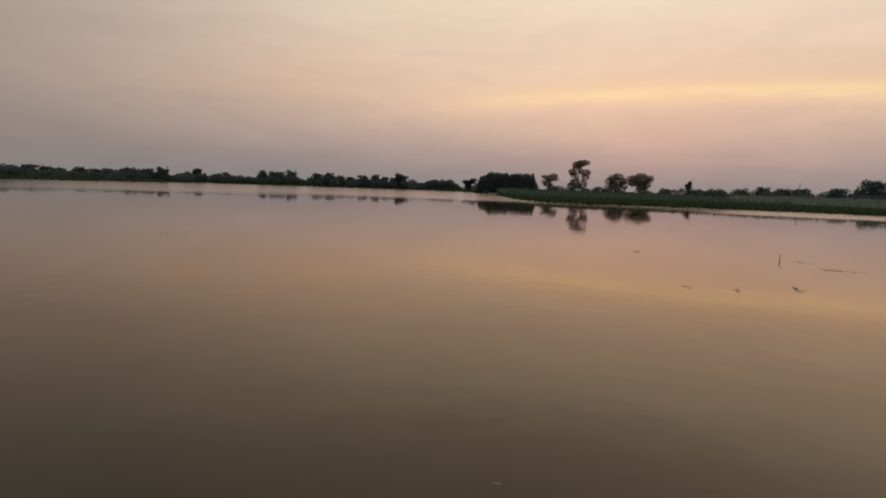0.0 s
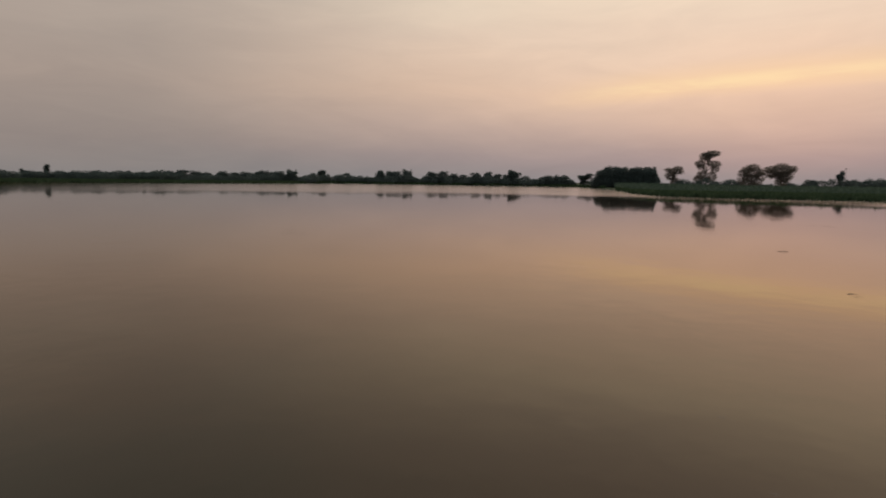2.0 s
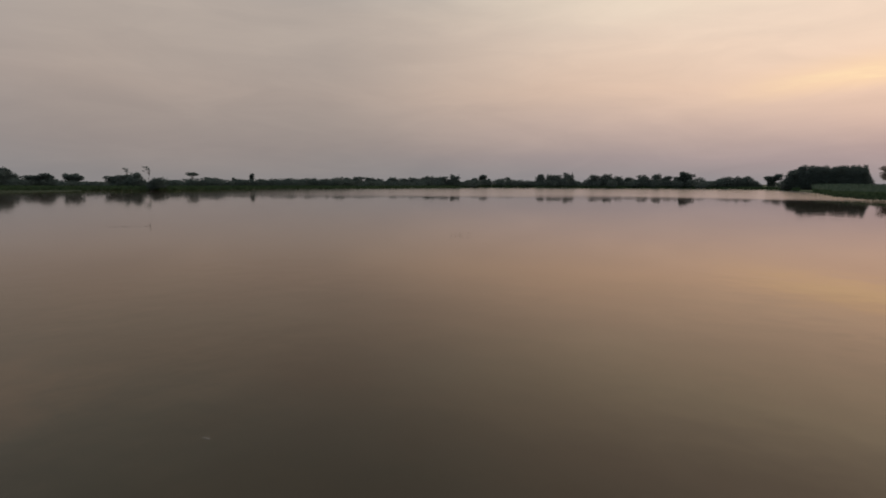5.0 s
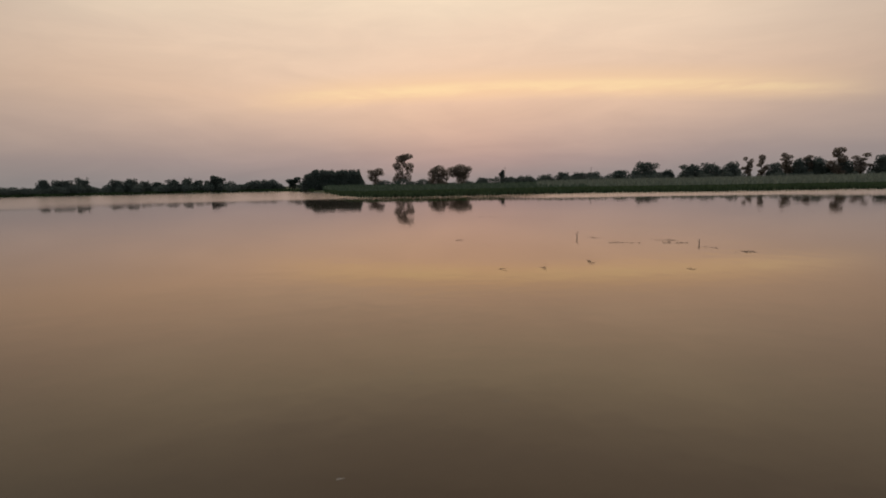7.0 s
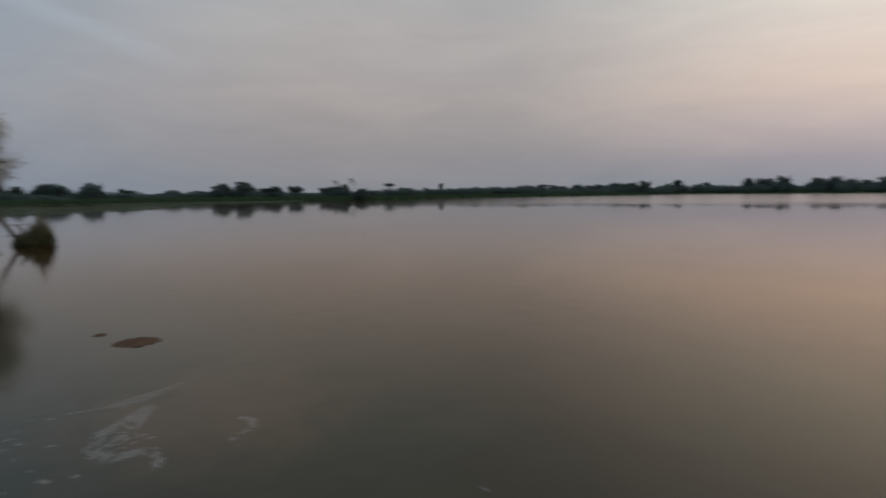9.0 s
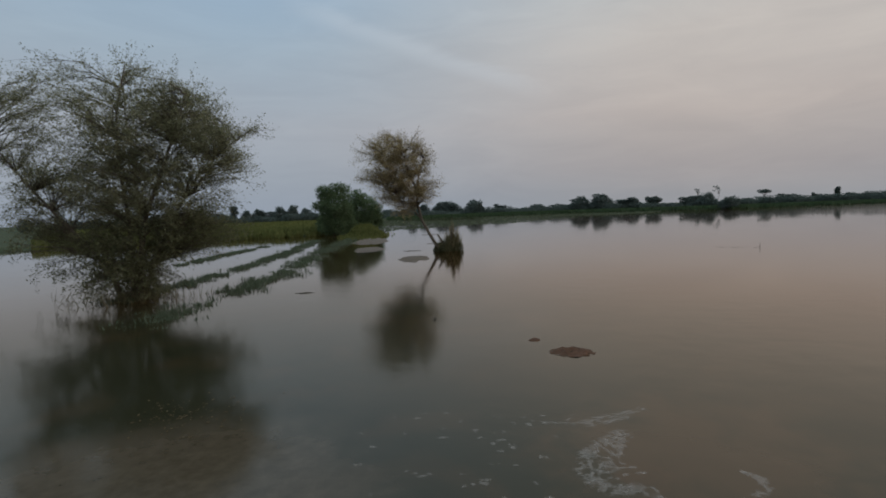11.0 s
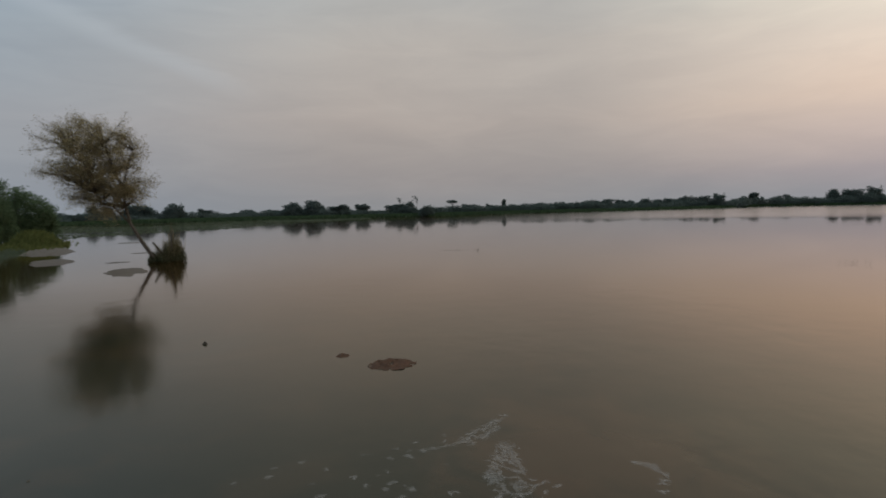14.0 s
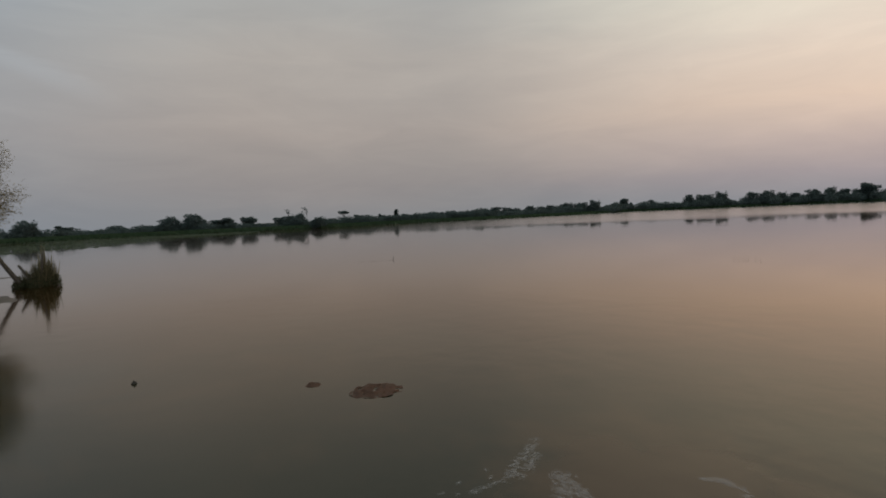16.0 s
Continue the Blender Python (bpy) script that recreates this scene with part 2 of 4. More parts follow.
def foam_material():
    m, n = material("foam_film")
    where = n.add("ShaderNodeTexCoord").outputs["Object"]
    lace = n.noise(where, 42.0, 4.0, 0.7, 1.0)
    white = n.add("ShaderNodeBsdfDiffuse", {"Color": (0.72, 0.66, 0.60, 1)})
    clear = n.add("ShaderNodeBsdfTransparent")
    f = n.span(lace, 0.32, 0.68, 0.01, 0.20)
    s = n.add("ShaderNodeMixShader", {"Fac": f})
    n.tree.links.new(clear.outputs[0], s.inputs[1])
    n.tree.links.new(white.outputs[0], s.inputs[2])
    n.add("ShaderNodeOutputMaterial", {"Surface": s.outputs[0]})
    return m


WATER = water_material()
FOAM = foam_material()
LAND = earthy("wet_field_soil", (0.030, 0.040, 0.018), (0.075, 0.085, 0.035), 0.12)
MUD = earthy("red_brown_mud", (0.062, 0.035, 0.021), (0.135, 0.070, 0.040), 5.0, 0.75)
SILT = earthy("grey_silt", (0.09, 0.07, 0.05), (0.16, 0.125, 0.09), 2.0, 0.7)
BARK = earthy("grey_brown_bark", (0.075, 0.062, 0.048), (0.18, 0.15, 0.115), 6.0, 0.9, 0.8)
PEAT = earthy("wet_peat", (0.045, 0.039, 0.03), (0.11, 0.092, 0.068), 8.0, 0.8)
DRIFT = earthy("soaked_driftwood", (0.16, 0.128, 0.1), (0.31, 0.25, 0.195), 8.0, 0.8)
# far leaves: lighter and bluer, with distance haze painted into the colour
HAZED_GREEN = leafy("hazed_tree_leaves", (0.096, 0.120, 0.106), (0.142, 0.166, 0.146), 0.6)
TALL_GREEN = leafy("tall_tree_leaves", (0.17, 0.145, 0.12), (0.32, 0.262, 0.21), 0.6)
BUSH_GREEN = leafy("bush_leaves", (0.075, 0.11, 0.06), (0.17, 0.215, 0.11))
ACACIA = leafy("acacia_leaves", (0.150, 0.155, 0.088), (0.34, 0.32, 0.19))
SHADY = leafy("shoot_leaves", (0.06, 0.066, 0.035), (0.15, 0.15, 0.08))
# ACACIA darkened: the shade low in the crown is painted into this leaf colour
SHADED_LEAF = leafy("shaded_acacia_leaves", (0.11, 0.115, 0.062), (0.24, 0.235, 0.13))
BENT = leafy("thorn_tree_leaves", (0.2, 0.163, 0.085), (0.43, 0.345, 0.185))
REED = leafy("bank_reeds", (0.04, 0.07, 0.036), (0.1, 0.135, 0.07))
CANE = leafy("cane_leaves", (0.15, 0.178, 0.142), (0.28, 0.305, 0.24))
POINT_GREEN = leafy("point_grass", (0.08, 0.115, 0.082), (0.155, 0.195, 0.138))
GRASS = leafy("field_grass", (0.078, 0.094, 0.029), (0.185, 0.19, 0.066))
LITTER = leafy("fallen_leaves", (0.10, 0.075, 0.042), (0.26, 0.20, 0.115))
STRAW = leafy("dry_reed_stalks", (0.16, 0.14, 0.08), (0.32, 0.27, 0.16))
WEED = leafy("water_weed", (0.085, 0.105, 0.07), (0.155, 0.18, 0.115))


# ---- building blocks ----
def quads(name, corners, mat, faces=None):
    """A mesh from an array of N x K x 3 corners: N faces of K corners each."""
    corners = np.asarray(corners, dtype=np.float32)
    count, k, _ = corners.shape
    me = bpy.data.meshes.new(name)
    me.vertices.add(count * k)
    me.vertices.foreach_set("co", corners.ravel())
    me.loops.add(count * k)
    me.loops.foreach_set("vertex_index", np.arange(count * k, dtype=np.int32))
    me.polygons.add(count)
    me.polygons.foreach_set("loop_start", np.arange(0, count * k, k, dtype=np.int32))
    me.update(calc_edges=True)
    me.materials.append(mat)
    return me


def part(name, me, parent, label=""):
    ob = new(name, me)
    ob.parent = parent
    return tagged(ob, label)


def from_bm(name, bm, mat, smooth=True):
    me = bpy.data.meshes.new(name)
    bm.to_mesh(me)
    bm.free()
    me.materials.append(mat)
    if smooth:
        me.polygons.foreach_set("use_smooth", [True] * len(me.polygons))
    return me


def leaf_cards(rng, centres, long, wide, droop=0.0):
    """Small bent leaf sprays: four-cornered, pointed, at random turns round the centres."""
    c = np.asarray(centres, float)
    k = len(c)
    d = rng.normal(size=(k, 3))
    d[:, 2] = d[:, 2] * 0.7 - droop
    d /= np.linalg.norm(d, axis=1)[:, None]
    s = np.cross(d, rng.normal(size=(k, 3)))
    s /= np.linalg.norm(s, axis=1)[:, None] + 1e-9
    size = rng.uniform(0.6, 1.35, size=(k, 1))
    a, b = d * long * size / 2, s * wide * size / 2
    return np.stack([c - a, c - a * 0.1 + b, c + a, c + a * 0.2 - b], 1)


def blob_points(rng, blobs, count):
    """Points filling blobs (x, y, z, rx, rz) unevenly, denser towards the skin."""
    blobs = np.asarray(blobs, float)
    vol = blobs[:, 3] ** 2 * blobs[:, 4]
    pick = rng.choice(len(blobs), size=count, p=vol / vol.sum())
    d = rng.normal(size=(count, 3))
    d /= np.linalg.norm(d, axis=1)[:, None]
    r = rng.uniform(0.15, 1.0, size=(count, 1)) ** 0.45
    b = blobs[pick]
    return b[:, :3] + d * r * np.stack([b[:, 3], b[:, 3], b[:, 4]], 1)


def limb(bm, points, radii, sides=7):
    """A tapered, bending limb through the points, joined to bm."""
    rings = []
    for i, (p, r) in enumerate(zip(points, radii)):
        p = Vector(p)
        ahead = Vector(points[min(i + 1, len(points) - 1)]) - Vector(points[max(i - 1, 0)])
        q = ahead.to_track_quat("Z", "Y")
        rings.append([bm.verts.new(p + q @ Vector((r * math.cos(a), r * math.sin(a), 0)))
                      for a in (2 * math.pi * k / sides for k in range(sides))])
    for a, b in zip(rings, rings[1:]):
        for k in range(sides):
            bm.faces.new((a[k], a[(k + 1) % sides], b[(k + 1) % sides], b[k]))
    bm.faces.new(rings[-1])
    bm.faces.new(rings[0][::-1])


# ---- water and ground ----
SHORE = [(-180, 40), (-150, 45), (-130, 76), (-118, 76), (-110, 74), (-105.5, 78), (-103.5, 120), (-101, 195), (-90, 205), (-80, 203),
         (-68, 200), (-58, 218), (-48, 232), (-41, 262), (-36, 312), (-12, 318), (-8.5, 262), (-5.5, 150), (-3, 124), (2, 119),
         (10, 124), (20, 131), (32, 132), (46, 150), (70, 150), (90, 60), (180, 40)]


def shore(az):
    """Distance of the waterline from the place's origin along a bearing in degrees."""
    r = np.interp(az, [a for a, _ in SHORE], [r for _, r in SHORE])
    wob = np.sin(az * 1.7) * 0.5 + np.sin(az * 4.3 + 1.0) * 0.35 + np.sin(az * 11.0 + 2.0) * 0.2
    return r * (1 + 0.012 * wob)


def land_height(x, y):
    """Height of the ground: lake bed, low fields behind the waterline, the raised bank under the walk."""
    az, r = np.degrees(np.arctan2(x, y)), np.hypot(x, y)
    past = r - shore(az)
    z = -0.6 + 0.95 * np.clip((past + 2.0) / 5.0, 0, 1)
    z = z + np.where(past > 3, 0.12 * np.sin(x * 0.05) * np.cos(y * 0.04), 0)
    along = x * 0.81 + y * 0.58
    bank = (0.72 * x + np.interp(along, [-7, -3, 0.5, 3, 6], [1.25, 2.0, 1.9, -1.0, -6.0]) - y) * 0.81
    # the bank's edge is crumbled and rounded at its corner, its top trodden uneven
    tip, end = (along + 7.25) * 0.9, (60 - along) * 0.9
    rise = -0.12 * np.log(np.exp(-np.clip(bank, -20, 20) / 0.12) + np.exp(-np.clip(tip, -20, 20) / 0.12))
    rise = np.minimum(rise, end) - 0.035 * (2 + np.sin(x * 2.3 + 1.7 * y) + np.sin(4.1 * y - 2.9 * x + 1.0))
    lip = np.clip(rise / 0.75, 0, 1)
    top = -0.6 + 1.55 * (1 - (1 - lip) ** 1.5) + np.where(lip >= 1, 0.025 * np.sin(2.6 * x + y) * np.sin(2.2 * y - x), 0)
    return np.maximum(z, top)


def ground_sheet():
    az = np.concatenate([np.arange(-180, -130, 2.5), np.arange(-130, 50, 0.4), np.arange(50, 180.1, 2.5)])
    rad = np.concatenate([[0.0], np.geomspace(0.4, 4600, 300)])
    a, r = np.meshgrid(np.radians(az), rad, indexing="ij")
    x, y = r * np.sin(a), r * np.cos(a)
    v = np.stack([x, y, land_height(x, y)], -1)
    me = bpy.data.meshes.new("ground")
    na, nr = a.shape
    idx = np.arange(na * nr).reshape(na, nr)
    f = np.stack([idx[:-1, :-1], idx[:-1, 1:], idx[1:, 1:], idx[1:, :-1]], -1).reshape(-1, 4)[:, ::-1]
    me.vertices.add(na * nr)
    me.vertices.foreach_set("co", v.astype(np.float32).ravel())
    me.loops.add(f.size)
    me.loops.foreach_set("vertex_index", f.astype(np.int32).ravel())
    me.polygons.add(len(f))
    me.polygons.foreach_set("loop_start", np.arange(0, f.size, 4, dtype=np.int32))
    me.update(calc_edges=True)
    me.validate()
    me.materials.append(LAND)
    return tagged(new("ground", me), "flat green-brown farmland soil under and round the flood", "ground", kind="structure")


ground_sheet()

bm = bmesh.new()
bmesh.ops.create_circle(bm, cap_ends=True, segments=128, radius=4500)
tagged(new("water", from_bm("water", bm, WATER, False)), "calm silty brown flood water mirroring the dusk sky", "water", kind="structure")


# ---- far trees ----
def crown_blobs(rng, shape, h, w):
    """The lumps that a crown of that shape is made of."""
    if shape == "round":
        b = [(0, 0, h * 0.44, w * 0.37, h * 0.44)]
        for k in range(7):
            a = k * 0.9 + rng.uniform(-0.3, 0.3)
            b.append((w * 0.32 * math.cos(a), w * 0.32 * math.sin(a), h * rng.uniform(0.18, 0.34), w * rng.uniform(0.19, 0.24), h * rng.uniform(0.24, 0.32)))
        for k in range(int(rng.integers(7, 12))):
            a, q = rng.uniform(0, 6.28), rng.uniform(0.02, 0.34) * w
            r, t = rng.uniform(0.09, 0.17), rng.uniform(0.11, 0.19)
            b.append((q * math.cos(a), q * math.sin(a), h * min(rng.uniform(0.55, 0.95) - 0.3 * q / w, 0.98 - t), w * r, h * t))
    elif shape == "vase":
        b = [(0, 0, h * 0.34, w * 0.19, h * 0.32), (0, 0, h * 0.62, w * 0.28, h * 0.19)]
        for _ in range(8):
            a, q = rng.uniform(0, 6.28), rng.uniform(0.16, 0.42) * w
            b.append((q * math.cos(a), q * math.sin(a), h * rng.uniform(0.46, 0.88), w * rng.uniform(0.10, 0.17), h * rng.uniform(0.08, 0.14)))
    elif shape == "tall":
        b = []
        for k in range(10):
            z = h * (0.2 + 0.078 * k)
            a = rng.uniform(0, 6.28)
            q = rng.uniform(0.04, 0.24) * w
            b.append((q * math.cos(a), q * math.sin(a), z, w * rng.uniform(0.16, 0.27), h * rng.uniform(0.06, 0.10)))
    elif shape == "umbrella":
        b = [(w * 0.24 * math.cos(a), w * 0.24 * math.sin(a), h * (0.86 + 0.05 * math.sin(a * 3)), w * 0.2, h * 0.085) for a in np.arange(0, 6.2, 0.9)]
        b.append((0, 0, h * 0.92, w * 0.26, h * 0.07))
    elif shape == "wispy":
        b = []
        for k in range(9):
            a, q = rng.uniform(0, 6.28), rng.uniform(0.05, 0.36) * w
            b.append((q * math.cos(a), q * math.sin(a), h * rng.uniform(0.68, 0.95), w * 0.16, h * 0.05))
    elif shape == "column":
        b = [(rng.normal() * w * 0.06, rng.normal() * w * 0.06, h * z, w * 0.34, h * 0.16) for z in (0.25, 0.42, 0.6, 0.75, 0.86)]
    else:  # low thicket reaching the ground
        b = []
        for _ in range(9):
            a, q = rng.uniform(0, 6.28), rng.uniform(0.0, 0.36) * w
            top = rng.uniform(0.4, 0.8) * h
            b.append((q * math.cos(a), q * math.sin(a), top * 0.6, w * rng.uniform(0.14, 0.24), top * 0.5))
    return b


def far_tree(shape, h, w, seed, mat, leaves, leaf, label):
    rng = np.random.default_rng(seed)
    thing = new("tree")
    bm = bmesh.new()
    r = (0.022 * h + 0.04) * (0.35 if shape == "wispy" else 1.0)
    lean = rng.normal(size=2) * 0.03 * h
    blobs = crown_blobs(rng, shape, h, w)
    fork = h * (0.25 if shape in ("round", "vase", "thicket") else 0.55)
    limb(bm, [(0, 0, -0.5), (lean[0] * 0.4, lean[1] * 0.4, fork * 0.6), (lean[0], lean[1], fork)], [r * 1.25, r, r * 0.8], 6)
    for b in blobs:
        m = (b[0] * 0.45 + lean[0] * 0.5, b[1] * 0.45 + lean[1] * 0.5, (fork + b[2]) / 2 if b[2] > fork else b[2] * 0.8)
        limb(bm, [(lean[0], lean[1], min(fork, b[2] * 0.8)), m, b[:3]], [r * 0.5, r * 0.36, r * 0.15], 4)
    part("trunk", from_bm("trunk", bm, BARK), thing)
    pts = blob_points(rng, blobs, leaves)
    pts[:, 2] = np.maximum(pts[:, 2], 0.15)
    part("crown", quads("crown", leaf_cards(rng, pts, leaf, leaf * 0.6), mat), thing)
    return tagged(thing, label, "tree")


def land_at(x, y):
    return max(float(land_height(np.array(x), np.array(y))), 0.0)


SHAPES = {}
LABELS = {"round": "dark green broad-crowned field tree on the far shore", "vase": "dark green lopped tree with a spreading head on the shore",
          "tall": "tall open-crowned tree with separate leaf masses", "wispy": "tall thin tree with a sparse see-through crown, far off", "umbrella": "thin-stemmed tree with a flat umbrella crown",
          "column": "narrow upright dark green tree", "thicket": "low dark green thicket at the water's far edge"}


def plant(shape, x, y, h, w, turn, group):
    """A tree of that shape, height and width: a copy of one of a few kinds grown at its true size once."""
    key = (shape, int(turn) % (7 if shape == "round" else 3))
    mat = TALL_GREEN if shape == "tall" else HAZED_GREEN
    if key not in SHAPES:
        h0, w0 = {"round": (7, 10), "vase": (6, 7), "tall": (12, 7), "umbrella": (6, 6.4), "wispy": (10, 5), "column": (6, 2.6), "thicket": (4, 14)}[shape]
        count = {"round": 5200, "vase": 2000, "tall": 2200, "umbrella": 700, "column": 900, "thicket": 4000, "wispy": 110}[shape]
        SHAPES[key] = [far_tree(shape, h0, w0, 11 + len(SHAPES), mat, count, 0.55, LABELS[shape]), h0, w0, False]
    ob, h0, w0, used = SHAPES[key]
    z = land_at(x, y) - 0.1
    m = pose(x, y, z, 0, 0, turn * 67) @ Matrix.Diagonal((1.2 * w / w0, 1.2 * w / w0, (h - z) / h0 / 0.95, 1))
    if used:
        ob = copy_thing(ob, m @ Matrix.Diagonal((*ob.scale, 1)).inverted())
    else:
        ob.matrix_basis = m
        SHAPES[key][3] = True
    return tagged(ob, group=group)


NORTH = [("column", -198, 265, 7.0, 5.0), ("round", -187, 273, 6.0, 6.0), ("round", -165, 283, 8.0, 9.0), ("round", -157, 287, 8.8, 10.0),
         ("thicket", -154, 299, 5.5, 12.0), ("round", -138, 296, 8.0, 11.0), ("round", -128, 305, 7.0, 10.0), ("round", -113, 306, 8.2, 10.0),
         ("round", -104, 314, 6.8, 9.0), ("vase", -96, 311, 10.0, 7.5), ("thicket", -87, 324, 4.8, 16.0), ("round", -74, 322, 6.8, 15.0),
         ("thicket", -66, 327, 3.6, 10.0), ("vase", -58, 325, 8.0, 8.0), ("thicket", -176, 284, 4.6, 14.0), ("thicket", -120, 312, 4.4, 14.0)]
BELT = [("thicket", -208, 257, 3.4, 9.0), ("round", -203, 261, 5.0, 9.0), ("thicket", -181, 277, 4.2, 9.0), ("round", -188, 222, 7.0, 11.0),
        ("round", -195, 219, 6.3, 11.0), ("round", -202, 214, 5.7, 12.0), ("round", -209, 206, 5.6, 12.0), ("round", -216, 203, 5.3, 13.0),
        ("round", -223, 194, 5.6, 13.0), ("round", -230, 184, 5.2, 13.0), ("round", -236, 175, 4.8, 12.0), ("round", -241, 163, 4.4, 12.0),
        ("round", -246, 152, 4.2, 11.0)]
WEST = [("column", -243, 141, 6.3, 2.6), ("vase", -247, 135, 4.8, 3.4), ("vase", -252, 125, 5.0, 4.6), ("umbrella", -255, 118, 6.6, 5.4), ("wispy", -271, 104.6, 9.6, 4.5), ("wispy", -275, 97.8, 8.6, 4.0),
        ("round", -187, 75, 3.9, 5.2), ("round", -207, 76, 5.8, 6.2), ("vase", -214, 72.5, 5.2, 8.5),
        ("vase", -218.5, 60, 5.8, 7.0), ("vase", -220, 50, 5.3, 8.0), ("vase", -222, 54, 4.6, 5.0), ("round", -222, 42, 7.0, 9.5),
        ("round", -224, 34, 6.6, 8.5), ("thicket", -230, 28, 4.5, 9.0), ("thicket", -231, 18, 4.4, 13.0), ("vase", -235, 3, 4.8, 5.0),
        ("round", -227, -8, 6.8, 8.6), ("round", -231, -18, 6.5, 9.0), ("round", -230, -22, 6.4, 7.0)]
SOUTHWEST = [("round", -228, -31, 6.6, 8.0), ("thicket", -236, -42, 4.6, 14.0), ("thicket", -238, -56, 5.0, 14.0), ("round", -235, -66, 5.6, 9.0),
             ("round", -248, -85, 6.2, 7.0), ("round", -228, -87, 7.4, 9.2), ("round", -242, -101, 6.0, 8.0), ("round", -239, -107, 6.6, 8.0),
             ("column", -236, -114, 7.6, 4.4), ("thicket", -234, -120, 6.0, 12.0), ("round", -228, -134, 7.0, 10.0), ("round", -220, -150, 7.0, 11.0)]
POINT = [("round", 47, 289, 5.5, 7.0),
         ("vase", 58.5, 294, 9.6, 4.6), ("thicket", 66, 303, 6.8, 10.0), ("thicket", 76, 303, 6.2, 12.0), ("thicket", 86, 300, 6.2, 12.0),
         ("round", 93, 296, 7.8, 9.0), ("round", 100, 294, 7.6, 9.0), ("round", 108, 291, 7.6, 12.0), ("round", 120, 286, 7.8, 13.0)]
EAST = [("round", 123.5, 263, 11.6, 13.0), ("thicket", 134, 262, 8.4, 9.0), ("round", 145, 257, 9.8, 11.0), ("round", 152, 253, 10.2, 11.0),
        ("round", 159, 249, 10.4, 9.0), ("tall", 162, 240, 11.8, 5.0), ("tall", 167, 237, 12.4, 5.0), ("round", 171, 234, 9.4, 7.0),
        ("tall", 174.5, 232, 13.0, 7.0), ("round", 180, 231, 11.0, 8.0), ("tall", 184, 230, 11.8, 6.5), ("round", 187, 227, 11.2, 8.0),
        ("tall", 188.5, 220, 14.2, 8.4), ("round", 194, 222, 10.6, 8.0), ("tall", 198, 218, 11.8, 8.0), ("round", 204, 213, 11.0, 10.0)]
for rows, group in ((NORTH, "trees along the north shore"), (BELT, "tree belt along the shore"), (WEST, "lopped trees on the west shore"),
                    (SOUTHWEST, "trees beyond the west field"), (POINT, "trees on the green point"), (EAST, "trees beyond the cane field")):
    for k, (shape, x, y, h, w) in enumerate(rows):
        w *= 1.2 if rows is NORTH else 1.0
        if rows is EAST:
            x, y, h, w = x * 1.9, y * 1.9, 2.6 + (h - 2.6) * 1.9, w * 1.9
        if shape == "round" and rows in (BELT, NORTH, SOUTHWEST) and w > 7:
            # two crowns grown together
            az = math.atan2(x, y)
            for e, (side, tall, wide) in enumerate(((-0.27, 1.0, 0.6), (0.27, 0.86 + 0.05 * (k % 3), 0.66))):
                side = -side if k % 2 else side
                plant(shape, x + math.cos(az) * side * w, y - math.sin(az) * side * w, h * tall, w * wide, k * 5 + 3 * e + len(shape), group)
        else:
            plant(shape, x, y, h, w, k * 5 + len(shape), group)


def open_tree(x, y, stem, blobs, leaves, seed, label, group=""):
    """A tree of the point, with its leaf masses set apart on bare limbs."""
    rng = np.random.default_rng(seed)
    thing = new("tree")
    bm = bmesh.new()
    girth = 0.025 * stem[-1][2]
    limb(bm, stem, [girth * f for f in np.linspace(1.0, 0.3, len(stem))])
    for b in blobs:
        low = [p for p in stem if p[2] < b[2] * 0.8] or stem[:1]
        limb(bm, [low[-1], ((low[-1][0] + b[0]) / 2, b[1] / 2, low[-1][2] * 0.4 + b[2] * 0.6), b[:3]], [girth * 0.5, girth * 0.34, girth * 0.14], 5)
    part("trunk", from_bm("trunk", bm, BARK), thing)
    pts = blob_points(rng, blobs, leaves)
    part("crown", quads("crown", leaf_cards(rng, pts, 0.55, 0.32), TALL_GREEN), thing)
    thing.matrix_basis = pose(x, y, 0.3, 0, 0, 0)
    tagged(thing, label, "tree", group)


blobs = [(2.0, 0, 16.6, 2.8, 1.2), (-1.2, 0.3, 15.2, 2.2, 1.7), (0.2, 0, 15.8, 2.2, 1.3), (-3.0, 0.4, 12.0, 2.0, 1.5), (-2.4, 0, 10.4, 1.8, 1.4),
         (3.2, 0.3, 11.6, 2.3, 1.5), (3.4, 0, 9.4, 1.6, 1.4), (-1.8, 0.2, 6.4, 2.2, 2.0), (2.4, 0, 6.0, 1.7, 2.2), (-3.2, 0, 4.6, 2.2, 1.8), (0.6, 0, 12.6, 1.2, 1.4)]
open_tree(5.3, 290, [(0, 0, -0.5), (0.2, 0, 4), (-0.4, 0, 8), (0.2, 0, 12), (1.5, 0, 16)], [(b[0], b[1], b[2], b[3] * 1.26, b[4] * 1.3) for b in blobs], 6600, 77,
          "tallest tree of the shore with separate brownish leaf masses")
open_tree(-9, 285, [(0, 0, -0.5), (0.1, 0, 2.5), (0.3, 0, 5), (0.2, 0, 8)],
          [(-2.4, 0, 8.8, 2.0, 1.2), (1.8, 0, 9.6, 2.5, 1.1), (3.3, 0.4, 7.8, 1.7, 1.1), (-0.5, 0, 7.3, 2.2, 1.3), (-2.9, 0.3, 6.6, 1.4, 1.0), (0.5, 0, 5.2, 1.4, 1.4), (1.3, 0, 2.8, 2.8, 2.2), (0.4, 0, 8.2, 3.2, 1.6), (-1.2, 0, 5.4, 2.4, 1.6)], 3400, 78,
          "open two-lobed tree beside the plantation", "trees on the green point")
